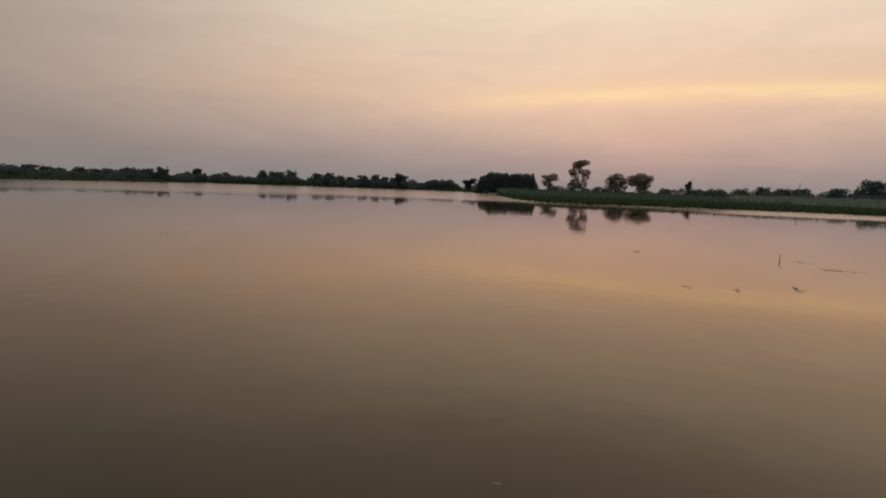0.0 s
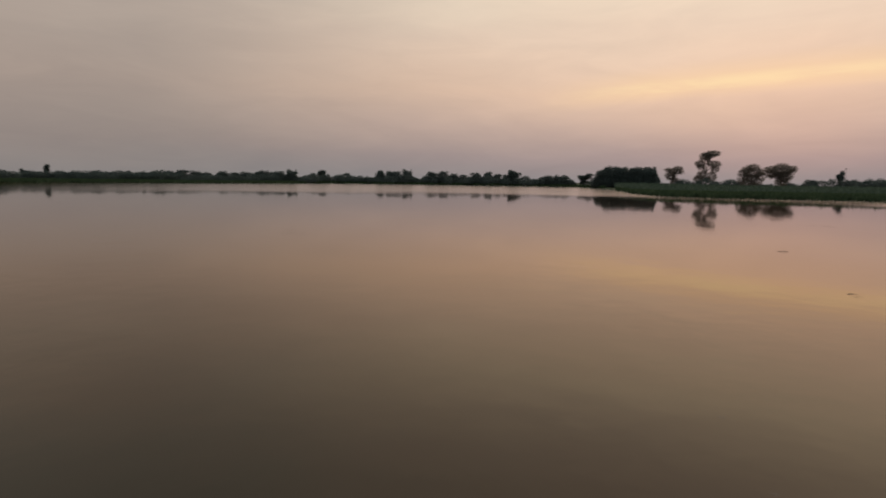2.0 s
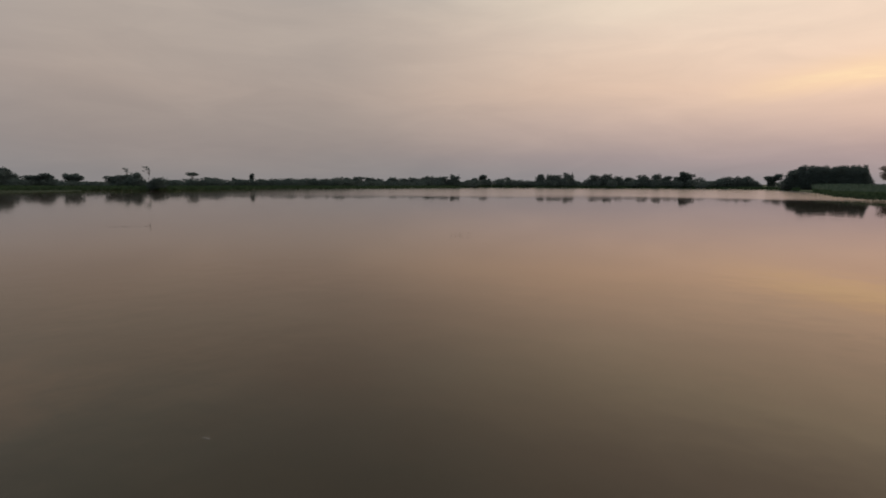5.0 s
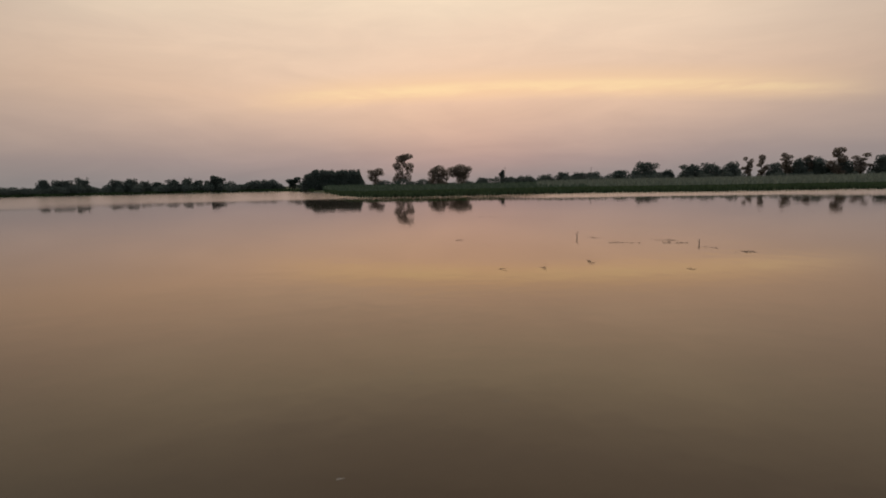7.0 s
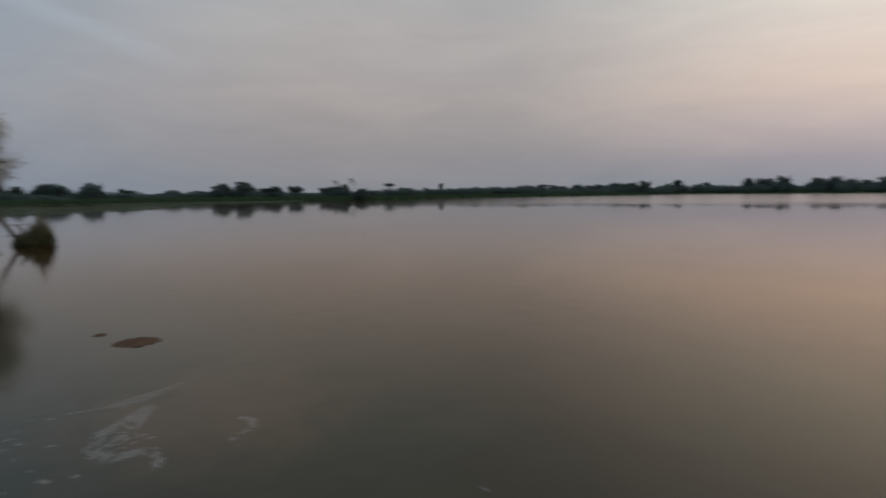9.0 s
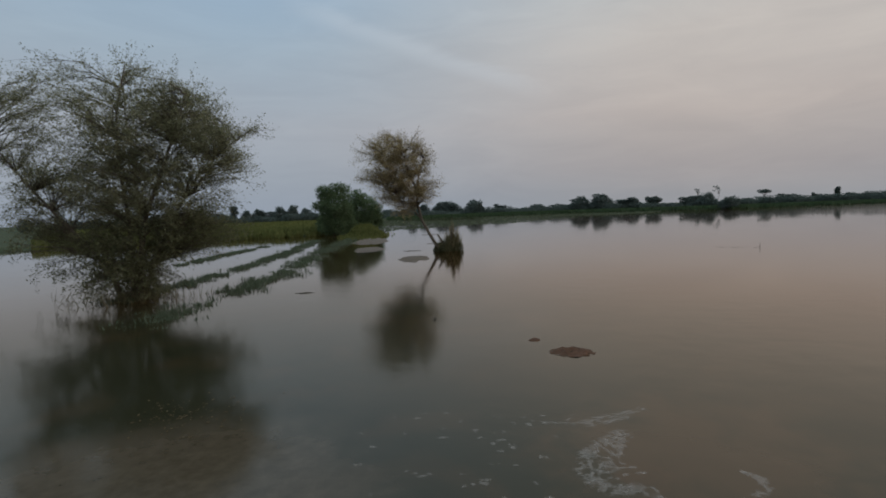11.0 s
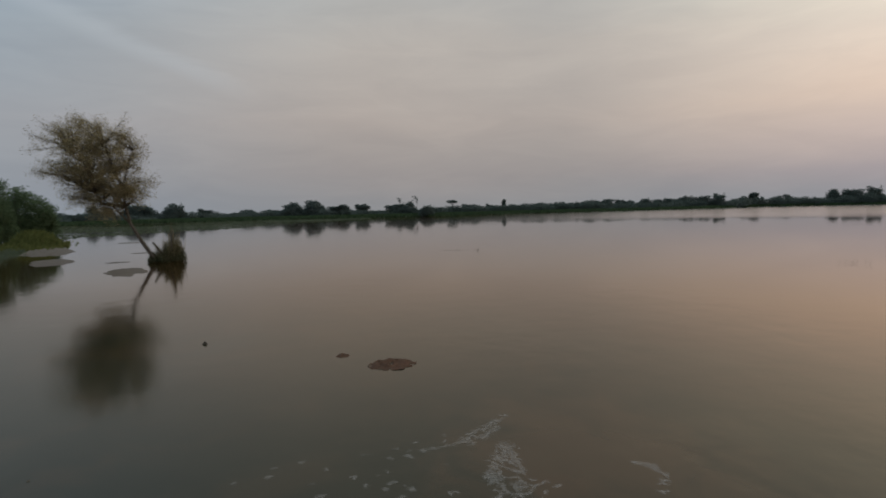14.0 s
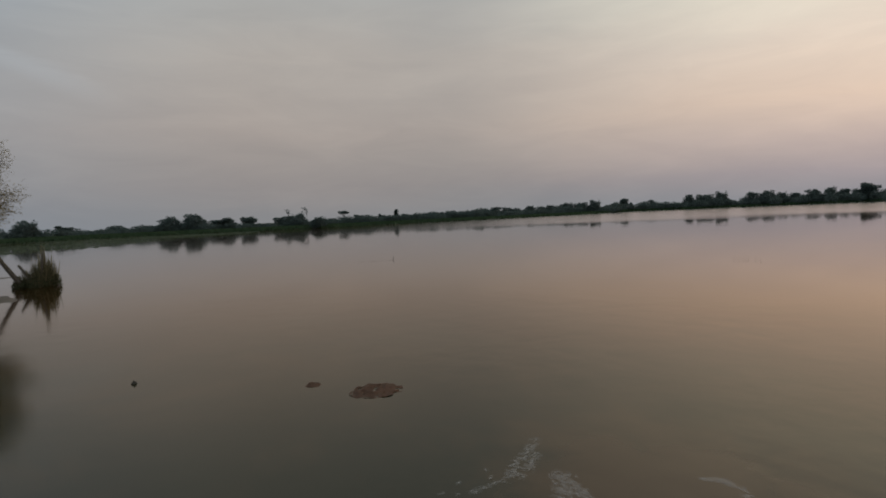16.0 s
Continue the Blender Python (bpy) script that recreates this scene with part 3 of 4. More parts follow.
open_tree(22.8, 279, [(0, 0, -0.5), (0.1, 0, 3), (0.3, 0, 6), (0.5, 0, 9)],
          [(-3.0, 0, 7.4, 2.6, 2.1), (0.6, 0.3, 10.0, 3.0, 1.7), (3.4, 0, 7.8, 2.2, 1.9), (-0.6, 0, 5.6, 3.2, 2.3), (-4.0, 0.4, 3.8, 2.2, 2.0), (2.6, 0, 3.6, 2.4, 2.4), (-1.8, 0, 9.0, 2.4, 1.9), (0.4, 0, 7.6, 4.0, 2.6), (-1.0, 0, 3.0, 4.4, 2.2), (3.8, 0, 5.8, 2.2, 2.2)], 6200, 79,
          "broad rounded tree with a gapped brownish crown", "trees on the green point")
open_tree(33.5, 278, [(0, 0, -0.5), (0.3, 0, 3), (0.1, 0, 6), (0.5, 0, 9.5)],
          [(-3.6, 0, 9.0, 2.6, 1.8), (0.5, 0.3, 10.4, 3.2, 1.5), (4.0, 0, 8.8, 2.4, 1.9), (3.4, 0.3, 6.2, 2.2, 1.7), (-0.2, 0, 7.0, 2.8, 2.0), (-3.0, 0, 6.2, 1.6, 1.4), (0.9, 0, 3.6, 2.8, 3.0), (0.4, 0, 8.4, 4.4, 2.4), (1.6, 0, 5.4, 3.2, 2.4), (-3.4, 0, 7.6, 2.6, 2.2), (4.6, 0, 9.6, 2.2, 1.4)], 6200, 80,
          "broad flat-topped tree with a gapped brownish crown", "trees on the green point")


def grove():
    """A dense plantation block with an even top."""
    rng = np.random.default_rng(5)
    for k in range(26):
        x = -40 + 23 * (k % 13) / 12 + rng.normal() * 0.4
        y = 266 + (k // 13) * 7 + rng.normal() * 1.0 + 0.12 * (x + 42)
        tall = 9.9 - (1.6, 0.5)[k % 13] if k % 13 < 2 else 9.9
        plant("round", x, y, tall + rng.normal() * 0.3, 6.0, k + 1, "plantation grove on the point")


grove()


# ---- low growth along the shores ----
def sprays(name, rng, x, y, z, tall, wide, mat, label, category):
    """Upright leaf sprays standing on their points: reeds, cane or grass."""
    k = len(x)
    foot = np.stack([x, y, z], 1)
    lean = np.stack([rng.normal(size=k) * 0.25, rng.normal(size=k) * 0.25, np.ones(k)], 1)
    tip = foot + lean * (tall * rng.uniform(0.65, 1.2, size=k))[:, None]
    a = rng.uniform(0, 6.28, size=k)
    side = np.stack([np.cos(a), np.sin(a), 0 * a], 1) * (wide * rng.uniform(0.6, 1.3, size=k))[:, None]
    bend = foot * 0.45 + tip * 0.55 + np.stack([rng.normal(size=k), rng.normal(size=k), 0 * a], 1) * 0.08 * np.reshape(tall, (-1, 1))
    v = np.stack([foot - side * 0.5, foot + side * 0.5, bend + side, tip, bend - side], 1)
    return tagged(new(name, quads(name, v, mat)), label, category, kind="stuff")


def arc(rng, a0, a1, d0, d1, count, power=1.0):
    """Random places between two bearings and two distances behind the waterline."""
    az = rng.uniform(a0, a1, count)
    r = shore(az) + d0 + (d1 - d0) * rng.uniform(0, 1, count) ** power
    x, y = r * np.sin(np.radians(az)), r * np.cos(np.radians(az))
    return x, y, np.maximum(land_height(x, y), -0.1)


rng = np.random.default_rng(21)
x, y, z = arc(rng, -7, 20, 10, 125, 14000, 0.8)
sprays("point_grass", rng, x, y, z, np.interp(np.hypot(x, y), [130, 260], [1.3, 2.4]), 0.34, POINT_GREEN, "tall dark green grass covering the point", "grass")
x, y, z = arc(rng, -7, 50, -0.5, 16, 15000)
sprays("reed_bed", rng, x, y, z, 0.9, 0.22, REED, "dark green reed and grass fringe along the point's waterline", "reeds")
x, y, z = arc(rng, 15, 52, 16, 120, 20000, 0.8)
sprays("cane_field", rng, x, y, z, np.interp(np.hypot(x, y), [140, 260], [1.7, 3.0]), 0.32, CANE, "grey-green standing cane field behind the reed fringe", "crop")
x, y, z = arc(rng, -101, -36, 0, 14, 15000, 1.4)
sprays("shore_grass", rng, x, y, z, 0.9, 0.25, REED, "low dark green grass along the far waterline", "grass")
x, y, z = arc(rng, -37, -8, 0, 12, 5000, 1.2)
sprays("shore_grass", rng, x, y, z, 1.0, 0.3, REED, "low dark green grass along the north waterline", "grass")
x, y, z = arc(rng, -131, -106, 0, 150, 16000, 1.6)
sprays("field_grass", rng, x, y, z, 0.75, 0.16, GRASS, "yellow-green flooded field of grass beside the bushes", "grass")
# hedge that closes the gaps between the far trees
def hedge(name, a0, a1, back, tall, count, label, seed):
    rng = np.random.default_rng(seed)
    span = abs(a1 - a0) * math.pi / 180 * float(shore((a0 + a1) / 2))
    k = int(span / 1.5)
    az = np.linspace(a0, a1, k) + rng.normal(size=k) * 0.25
    r = shore(az) + back + rng.normal(size=k) * 3.0
    swing = np.interp(az, np.linspace(a0, a1, 24), rng.uniform(0.8, 1.25, 24))
    top = tall * swing * rng.uniform(0.55, 1.0, k)
    wide = rng.uniform(1.5, 4.2, k)
    pick = rng.choice(k, size=count, p=(wide * top) / (wide * top).sum())
    d = rng.normal(size=(count, 3))
    d /= np.linalg.norm(d, axis=1)[:, None]
    d *= rng.uniform(0.2, 1.0, size=(count, 1)) ** 0.5
    x, y = r[pick] * np.sin(np.radians(az[pick])) + d[:, 0] * wide[pick], r[pick] * np.cos(np.radians(az[pick])) + d[:, 1] * wide[pick]
    z = np.maximum(land_height(x, y), 0) + top[pick] * np.maximum(0.02, 0.5 + 0.5 * d[:, 2])
    tagged(new(name, quads(name, leaf_cards(rng, np.stack([x, y, z], 1), 0.6, 0.4), HAZED_GREEN)), label, "hedge", kind="stuff")


hedge("hedge", -101, -68, 22, 3.2, 22000, "low dark hedge behind the lopped trees", 3)
hedge("hedge", -68, -38, 24, 3.8, 26000, "low dark hedge under the shore tree belt", 4)
hedge("hedge", -39, -14, 8, 5.2, 36000, "low dark hedge along the north shore", 5)
hedge("hedge", -10, 50, 165, 5.4, 42000, "far hedge behind the cane field", 6)
hedge("hedge", -132, -104, 150, 4.2, 18000, "far hedge beyond the west field", 7)


# ---- the near trees ----
def sprayed(bm, rng, stems, ends, twig, length, droop, shoots=5, from_stem=0.45):
    """Limbs from the stems to every end, with thin outward shoots; returns points along the shoots."""
    out = []
    foots = [Vector(p) for s in stems for a, c in zip(s[1:], s[2:]) for p in (a, np.array(a) * 0.5 + np.array(c) * 0.5, c)]
    for end in ends:
        c = Vector(end)
        foot = min((p for p in foots if p.z < c.z - 0.25 * math.hypot(p.x - c.x, p.y - c.y)), key=lambda p: (p - c).length, default=foots[0])
        reach = (c - foot).length
        mid = foot.lerp(c, 0.55) + Vector(rng.normal(size=3)) * 0.06 * reach + Vector((0, 0, 0.08 * reach))
        limb(bm, [foot, mid, c], [twig * 2.2, twig * 1.5, twig * 0.7], 4)
        way = (c - mid).normalized()
        for k in range(shoots):
            t = rng.uniform(from_stem, 1.0) if k else 1.0
            p = mid.lerp(c, (t - 0.55) / 0.45) if t > 0.55 else foot.lerp(mid, t / 0.55)
            d = (way + Vector(rng.normal(size=3)) * 0.42 + Vector((0, 0, -droop * 0.3))).normalized()
            long = length * rng.uniform(0.5, 1.25)
            q = p + d * long * 0.55
            e = q + (d + Vector((0, 0, -droop))).normalized() * long * 0.45
            limb(bm, [p, q, e], [twig * 0.7, twig * 0.45, twig * 0.2], 3)
            for u in np.linspace(0.1, 1.0, 9):
                w = p.lerp(q, float(u) / 0.55) if u < 0.55 else q.lerp(e, (float(u) - 0.55) / 0.45)
                out.append(tuple(w))
    return np.array(out)


def shell(rng, centre, rx, rz, count, size, inner=0.35):
    """Leaf masses spread through an egg of that size."""
    out = []
    for _ in range(count):
        d = rng.normal(size=3)
        d /= np.linalg.norm(d)
        r = rng.uniform(inner, 1.0) ** 0.6
        s = size * rng.uniform(0.7, 1.3)
        out.append((centre[0] + d[0] * rx * r, centre[1] + d[1] * rx * r, centre[2] + d[2] * rz * r, s, s * 0.72))
    return out


def acacia():
    rng = np.random.default_rng(101)
    thing = new("acacia_tree")
    stems = [[(0, 0, -0.4), (-0.1, 0.1, 0.9), (-0.15, 0.2, 2.0), (-0.3, 0.2, 3.4), (-0.2, 0.1, 5.0), (0.1, 0.1, 6.1)],
             [(0.1, 0, -0.4), (0.25, -0.1, 1.0), (0.55, -0.2, 2.2), (1.1, -0.2, 3.5), (1.6, -0.3, 4.6), (1.8, -0.3, 5.2)],
             [(0.05, 0.1, -0.4), (0.0, 0.4, 1.1), (-0.3, 0.9, 2.4), (-0.6, 1.3, 3.8), (-0.8, 1.4, 5.0), (-0.8, 1.4, 5.6)],
             [(-0.1, -0.1, -0.4), (-0.5, -0.3, 1.0), (-1.1, -0.6, 1.9), (-1.8, -0.8, 2.9), (-2.4, -1.0, 3.9), (-2.7, -1.0, 4.5)],
             [(0.15, 0, -0.4), (0.45, 0.1, 0.9), (1.0, 0.2, 2.1), (1.8, 0.1, 3.2), (2.6, 0.0, 3.9), (3.1, 0.0, 4.2)]]
    bm = bmesh.new()
    for k, s in enumerate(stems):
        r = 0.075 - 0.007 * k
        limb(bm, s, [r * 1.4, r, r * 0.75, r * 0.55, r * 0.35, r * 0.2], 8)
    blobs = shell(rng, (-0.9, 0, 4.5), 2.4, 1.95, 150, 0.46, 0.25) + shell(rng, (0.2, 0, 4.55), 1.8, 1.35, 50, 0.4, 0.2)
    blobs += shell(rng, (2.35, 0, 4.1), 0.9, 0.42, 34, 0.36) + shell(rng, (1.3, 0, 4.95), 0.85, 0.6, 34, 0.4) + shell(rng, (1.9, 0, 3.35), 1.05, 0.55, 44, 0.4) + shell(rng, (1.7, 0, 4.6), 0.9, 0.8, 34, 0.4)
    blobs += shell(rng, (1.1, 0, 2.5), 1.3, 0.6, 50, 0.4) + shell(rng, (-0.4, 0, 2.9), 1.7, 0.9, 70, 0.4) + shell(rng, (-1.9, 0, 2.6), 1.3, 1.0, 44, 0.4)
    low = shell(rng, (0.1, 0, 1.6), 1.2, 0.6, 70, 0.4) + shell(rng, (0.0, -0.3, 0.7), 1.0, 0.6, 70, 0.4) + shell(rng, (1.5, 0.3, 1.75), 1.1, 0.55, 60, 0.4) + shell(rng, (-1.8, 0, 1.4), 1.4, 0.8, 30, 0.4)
    tips = sprayed(bm, rng, stems, [p[:3] for p in blobs], 0.007, 0.8, 0.12, 6, 0.35)
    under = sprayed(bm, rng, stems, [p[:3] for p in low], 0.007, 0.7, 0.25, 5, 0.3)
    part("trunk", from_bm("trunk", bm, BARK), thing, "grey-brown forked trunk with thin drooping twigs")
    # low boughs take the darkened leaf colour, as shade
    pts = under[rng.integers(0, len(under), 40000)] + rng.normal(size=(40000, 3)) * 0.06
    part("lower_crown", quads("lower_crown", leaf_cards(rng, pts, 0.06, 0.026, 0.2), SHADED_LEAF), thing, "olive leaves low on the boughs, coloured darker for shade")
    count = 125000
    pts = tips[rng.integers(0, len(tips), count)] + rng.normal(size=(count, 3)) * 0.055
    part("crown", quads("crown", leaf_cards(rng, pts, 0.056, 0.021, 0.2), ACACIA), thing, "fine sparse olive-grey leaves")
    # rank grass and suckers round the foot
    k = 900
    a, r = rng.uniform(0, 6.28, k), np.abs(rng.normal(size=k)) * 0.55
    x, y = r * np.cos(a) * 1.6, r * np.sin(a)
    z = np.zeros(k) - 0.05
    foot = np.stack([x, y, z], 1)
    tip = foot + np.stack([rng.normal(size=k) * 0.18, rng.normal(size=k) * 0.18, rng.uniform(0.1, 0.45, k)], 1)
    w = np.stack([rng.normal(size=k), rng.normal(size=k), 0 * a], 1) * 0.007
    part("suckers", quads("suckers", np.stack([foot - w, foot + w, tip], 1), STRAW), thing, "dry stalks round the flooded foot")
    thing.matrix_basis = pose(-20.4, -13.0, 0, 0, 0, 92) @ Matrix.Diagonal((1.33, 1.33, 1.27, 1))
    tagged(thing, "large olive-grey acacia standing with its foot in the flood", "tree")


acacia()


def thorn_tree():
    rng = np.random.default_rng(202)
    thing = new("thorn_tree")
    stem = [(-0.3, 0, -0.3), (-0.7, 0, 0.35), (-1.25, 0.1, 1.3), (-1.7, 0.1, 2.2), (-1.9, 0, 3.1), (-2.0, 0, 4.2), (-2.45, 0, 5.4), (-2.7, 0, 6.6)]
    bm = bmesh.new()
    limb(bm, stem, [0.14, 0.115, 0.10, 0.09, 0.08, 0.065, 0.05, 0.03], 8)
    side = [[stem[4], (-2.6, 0.2, 4.2), (-3.4, 0.3, 5.2), (-4.3, 0.4, 6.0)], [stem[5], (-1.7, -0.2, 5.2), (-1.4, -0.2, 6.2)], [stem[3], (-2.5, -0.3, 3.2), (-3.3, -0.4, 3.9)]]
    for s in side:
        limb(bm, s, [0.055, 0.045, 0.035, 0.02][:len(s)], 6)
    egg = shell(rng, (-3.25, 0, 6.3), 2.5, 1.95, 140, 0.3, 0.02) + shell(rng, (-2.4, 0, 4.5), 1.5, 1.0, 40, 0.3) + shell(rng, (-1.75, 0, 6.0), 0.6, 1.4, 22, 0.3) + shell(rng, (-2.5, 0, 3.9), 1.2, 0.5, 22, 0.3)
    ends = [p[:3] for p in egg if p[2] > 4.6 - (p[0] + 5.5) * 0.45]
    ends += [p[:3] for p in shell(rng, (-4.8, 0, 5.0), 1.2, 0.35, 16, 0.3) + shell(rng, (-2.1, 0, 3.8), 1.1, 0.7, 36, 0.3) + shell(rng, (-3.9, 0, 3.8), 0.8, 0.5, 16, 0.3) + shell(rng, (-2.7, 0, 3.1), 0.9, 0.4, 18, 0.3) + shell(rng, (-3.5, 0, 4.6), 1.3, 0.6, 34, 0.3) + shell(rng, (-0.9, 0, 4.3), 0.4, 0.4, 4, 0.3) + shell(rng, (-3.3, 0, 6.2), 2.2, 1.6, 60, 0.3, 0.02) + shell(rng, (-1.4, 0, 4.0), 0.6, 0.35, 6, 0.3)]
    tips = sprayed(bm, rng, [stem[3:]] + side, ends, 0.010, 0.78, 0.05, 5, 0.5)
    part("trunk", from_bm("trunk", bm, BARK), thing, "thin trunk bending aside from the water")
    pts = tips[rng.integers(0, len(tips), 60000)] + rng.normal(size=(60000, 3)) * 0.10
    part("crown", quads("crown", leaf_cards(rng, pts, 0.088, 0.030, 0.3), BENT), thing, "brownish thinning leaves")
    thing.matrix_basis = pose(-38.1, -3.85, 0, 0, 0, 94) @ Matrix.Diagonal((0.94, 0.94, 0.965, 1))
    tagged(thing, "leaning thorn tree with a brownish crown rising from the flood", "tree")


thorn_tree()


def tussock():
    rng = np.random.default_rng(303)
    thing = new("reed_tussock")
    k = 800
    a = rng.uniform(0, 6.28, k)
    r = rng.uniform(0, 1, k) ** 0.6
    clumps = np.array([(-0.45, 0.1, 0.30, 0.55), (-0.1, -0.15, 0.32, 0.8), (0.22, 0.05, 0.34, 1.25), (0.45, 0.1, 0.26, 1.0), (0.1, 0.25, 0.3, 0.7)])
    own = clumps[rng.choice(5, size=k, p=[0.16, 0.2, 0.3, 0.2, 0.14])]
    foot = np.stack([own[:, 0] + r * np.cos(a) * own[:, 2], own[:, 1] + r * np.sin(a) * own[:, 2] * 0.8, np.full(k, -0.1)], 1)
    tall = rng.uniform(0.25, 1.0, k) ** 1.6 * 1.9 * (1.1 - 0.4 * r) * own[:, 3]
    tip = foot + np.stack([foot[:, 0] * 0.2 + rng.normal(size=k) * 0.10, foot[:, 1] * 0.2 + rng.normal(size=k) * 0.10, tall], 1)
    w = np.stack([rng.normal(size=k), rng.normal(size=k), 0 * a], 1) * 0.013
    mid = foot * 0.5 + tip * 0.5 + np.stack([foot[:, 0] * 0.1, foot[:, 1] * 0.1, 0 * a], 1)
    k = 3200
    own = clumps[rng.choice(5, size=k, p=[0.24, 0.24, 0.2, 0.16, 0.16])]
    a, r = rng.uniform(0, 6.28, k), rng.uniform(0, 1, k) ** 0.5
    c = np.stack([own[:, 0] * 1.25 + r * np.cos(a) * own[:, 2] * 1.5, own[:, 1] + r * np.sin(a) * own[:, 2] * 1.4, rng.uniform(0.02, 1.15, k) * own[:, 3] * (1.25 - r)], 1)
    part("foliage", quads("foliage", leaf_cards(rng, c, 0.13, 0.045, -0.4), SHADY), thing, "dark green shoots and leaves")
    part("dry_growth", quads("dry_growth", np.stack([foot - w, foot + w, mid + w, tip, mid - w], 1), STRAW), thing)
    bm = bmesh.new()
    limb(bm, [(-0.2, 0, -0.2), (-0.35, 0, 0.5), (-0.7, 0.1, 1.1)], [0.11, 0.09, 0.05])
    limb(bm, [(0.1, -0.1, -0.2), (0.15, -0.1, 0.8), (0.3, 0, 1.7)], [0.09, 0.07, 0.03])
    limb(bm, [(-0.9, 0.1, 0.02), (-0.5, 0.05, 0.12), (0.1, 0, 0.1)], [0.07, 0.09, 0.08])
    part("stump", from_bm("stump", bm, BARK), thing, "dark broken stems")
    thing.matrix_basis = pose(-38.15, -3.75, 0, 0, 0, 98)
    tagged(thing, "brown dead reed tussock in the water at the leaning tree's foot", "reeds")


tussock()


def bush(x, y, h, w, seed, label):
    rng = np.random.default_rng(seed)
    thing = new("bush")
    blobs = [(0, 0, h * 0.45, w * 0.40, h * 0.42)] + shell(rng, (0, 0, h * 0.48), w * 0.42, h * 0.42, 26, w * 0.13, 0.7)
    blobs = [(b[0], b[1], max(b[2], h * 0.12), b[3], b[4]) for b in blobs]
    blobs += [(w * 0.28 * math.cos(a), w * 0.28 * math.sin(a), h * 0.16, w * 0.2, h * 0.17) for a in range(6)]
    bm = bmesh.new()
    for b in blobs[::2]:
        limb(bm, [(b[0] * 0.1, b[1] * 0.1, -0.3), (b[0] * 0.5, b[1] * 0.5, b[2] * 0.5), b[:3]], [0.12, 0.08, 0.03], 5)
    part("stems", from_bm("stems", bm, BARK), thing)
    pts = blob_points(rng, blobs, 24000)
    pts = pts + rng.normal(size=pts.shape) * 0.12
    pts[:, 2] = np.maximum(pts[:, 2], 0.05)
    part("foliage", quads("foliage", leaf_cards(rng, pts, 0.24, 0.11), BUSH_GREEN), thing)
    thing.matrix_basis = pose(x, y, 0, 0, 0, 100)
    tagged(thing, label, "bush", "bushes at the field's corner")


bush(-73.2, -21.2, 7.7, 5.7, 41, "large round dark green bush at the edge of the flooded field")
bush(-79.4, -19.2, 6.3, 6.8, 42, "smaller dark green bush beside the large one")


# ---- flooded plots, mud and drift ----
def mound(name, x, y, long, wide, tall, turn, mat, seed, label, category="mud", ragged=0.22, grain=1.0):
    rng = np.random.default_rng(seed)
    bm = bmesh.new()
    bmesh.ops.create_icosphere(bm, subdivisions=5, radius=1.0)
    o = Vector(rng.uniform(0, 50, 3))
    for v in bm.verts:
        k = 1 + ragged * (1.2 * noise.noise(v.co * 1.6 + o) + 0.7 * noise.noise(v.co * 4.0 + o))
        v.co = Vector((v.co.x * long / 2 * k, v.co.y * wide / 2 * k, v.co.z * tall * (1 + (0.4 + 0.6 * grain) * noise.noise(v.co * 3 + o) + grain * (0.8 * noise.noise(v.co * 8 + o) + 0.4 * noise.noise(v.co * 17 + o)))))
    ob = new(name, from_bm(name, bm, mat))
    ob.matrix_basis = pose(x, y, -0.45 * tall, 0, 0, turn)
    return tagged(ob, label, category)


mound("mud_bank", -12.83, 0.40, 0.85, 0.72, 0.045, 70, MUD, 12, "low red-brown mud bank breaking the water surface")
mound("mud_bank", -13.78, -0.19, 0.26, 0.3, 0.02, 92, MUD, 2, "small red-brown mud patch beside the mud bank")
mound("drift_clod", -15.98, -2.39, 0.10, 0.09, 0.05, 40, PEAT, 3, "small dark sodden clod in the water", "debris")
mound("silt_flat", -33.2, -5.3, 1.9, 4.4, 0.045, 95, SILT, 4, "flat grey silt island near the leaning tree", "mud", grain=0.15)
mound("silt_flat", -39.3, -6.3, 1.4, 0.7, 0.04, 95, SILT, 5, "narrow grey silt strip near the leaning tree", "mud", grain=0.15)
mound("silt_flat", -42.0, -9.9, 2.3, 7.0, 0.05, 100, SILT, 6, "grey silt island near the bushes", "mud", grain=0.15)
mound("silt_flat", -64.0, -7.9, 2.4, 1.6, 0.05, 95, SILT, 7, "far grey silt strip in open water", "mud", grain=0.15)
mound("silt_flat", -54.0, -12.3, 3.4, 14.0, 0.06, 100, SILT, 9, "grey silt island beside the bund's end", "mud", grain=0.15)
mound("silt_flat", -47.0, -5.6, 1.6, 0.9, 0.04, 95, SILT, 10, "small grey silt strip behind the leaning tree", "mud", grain=0.15)
mound("weed_clump", -20.9, -7.3, 0.7, 0.26, 0.022, 100, PEAT, 8, "dark drift patch floating before the bund", "debris")


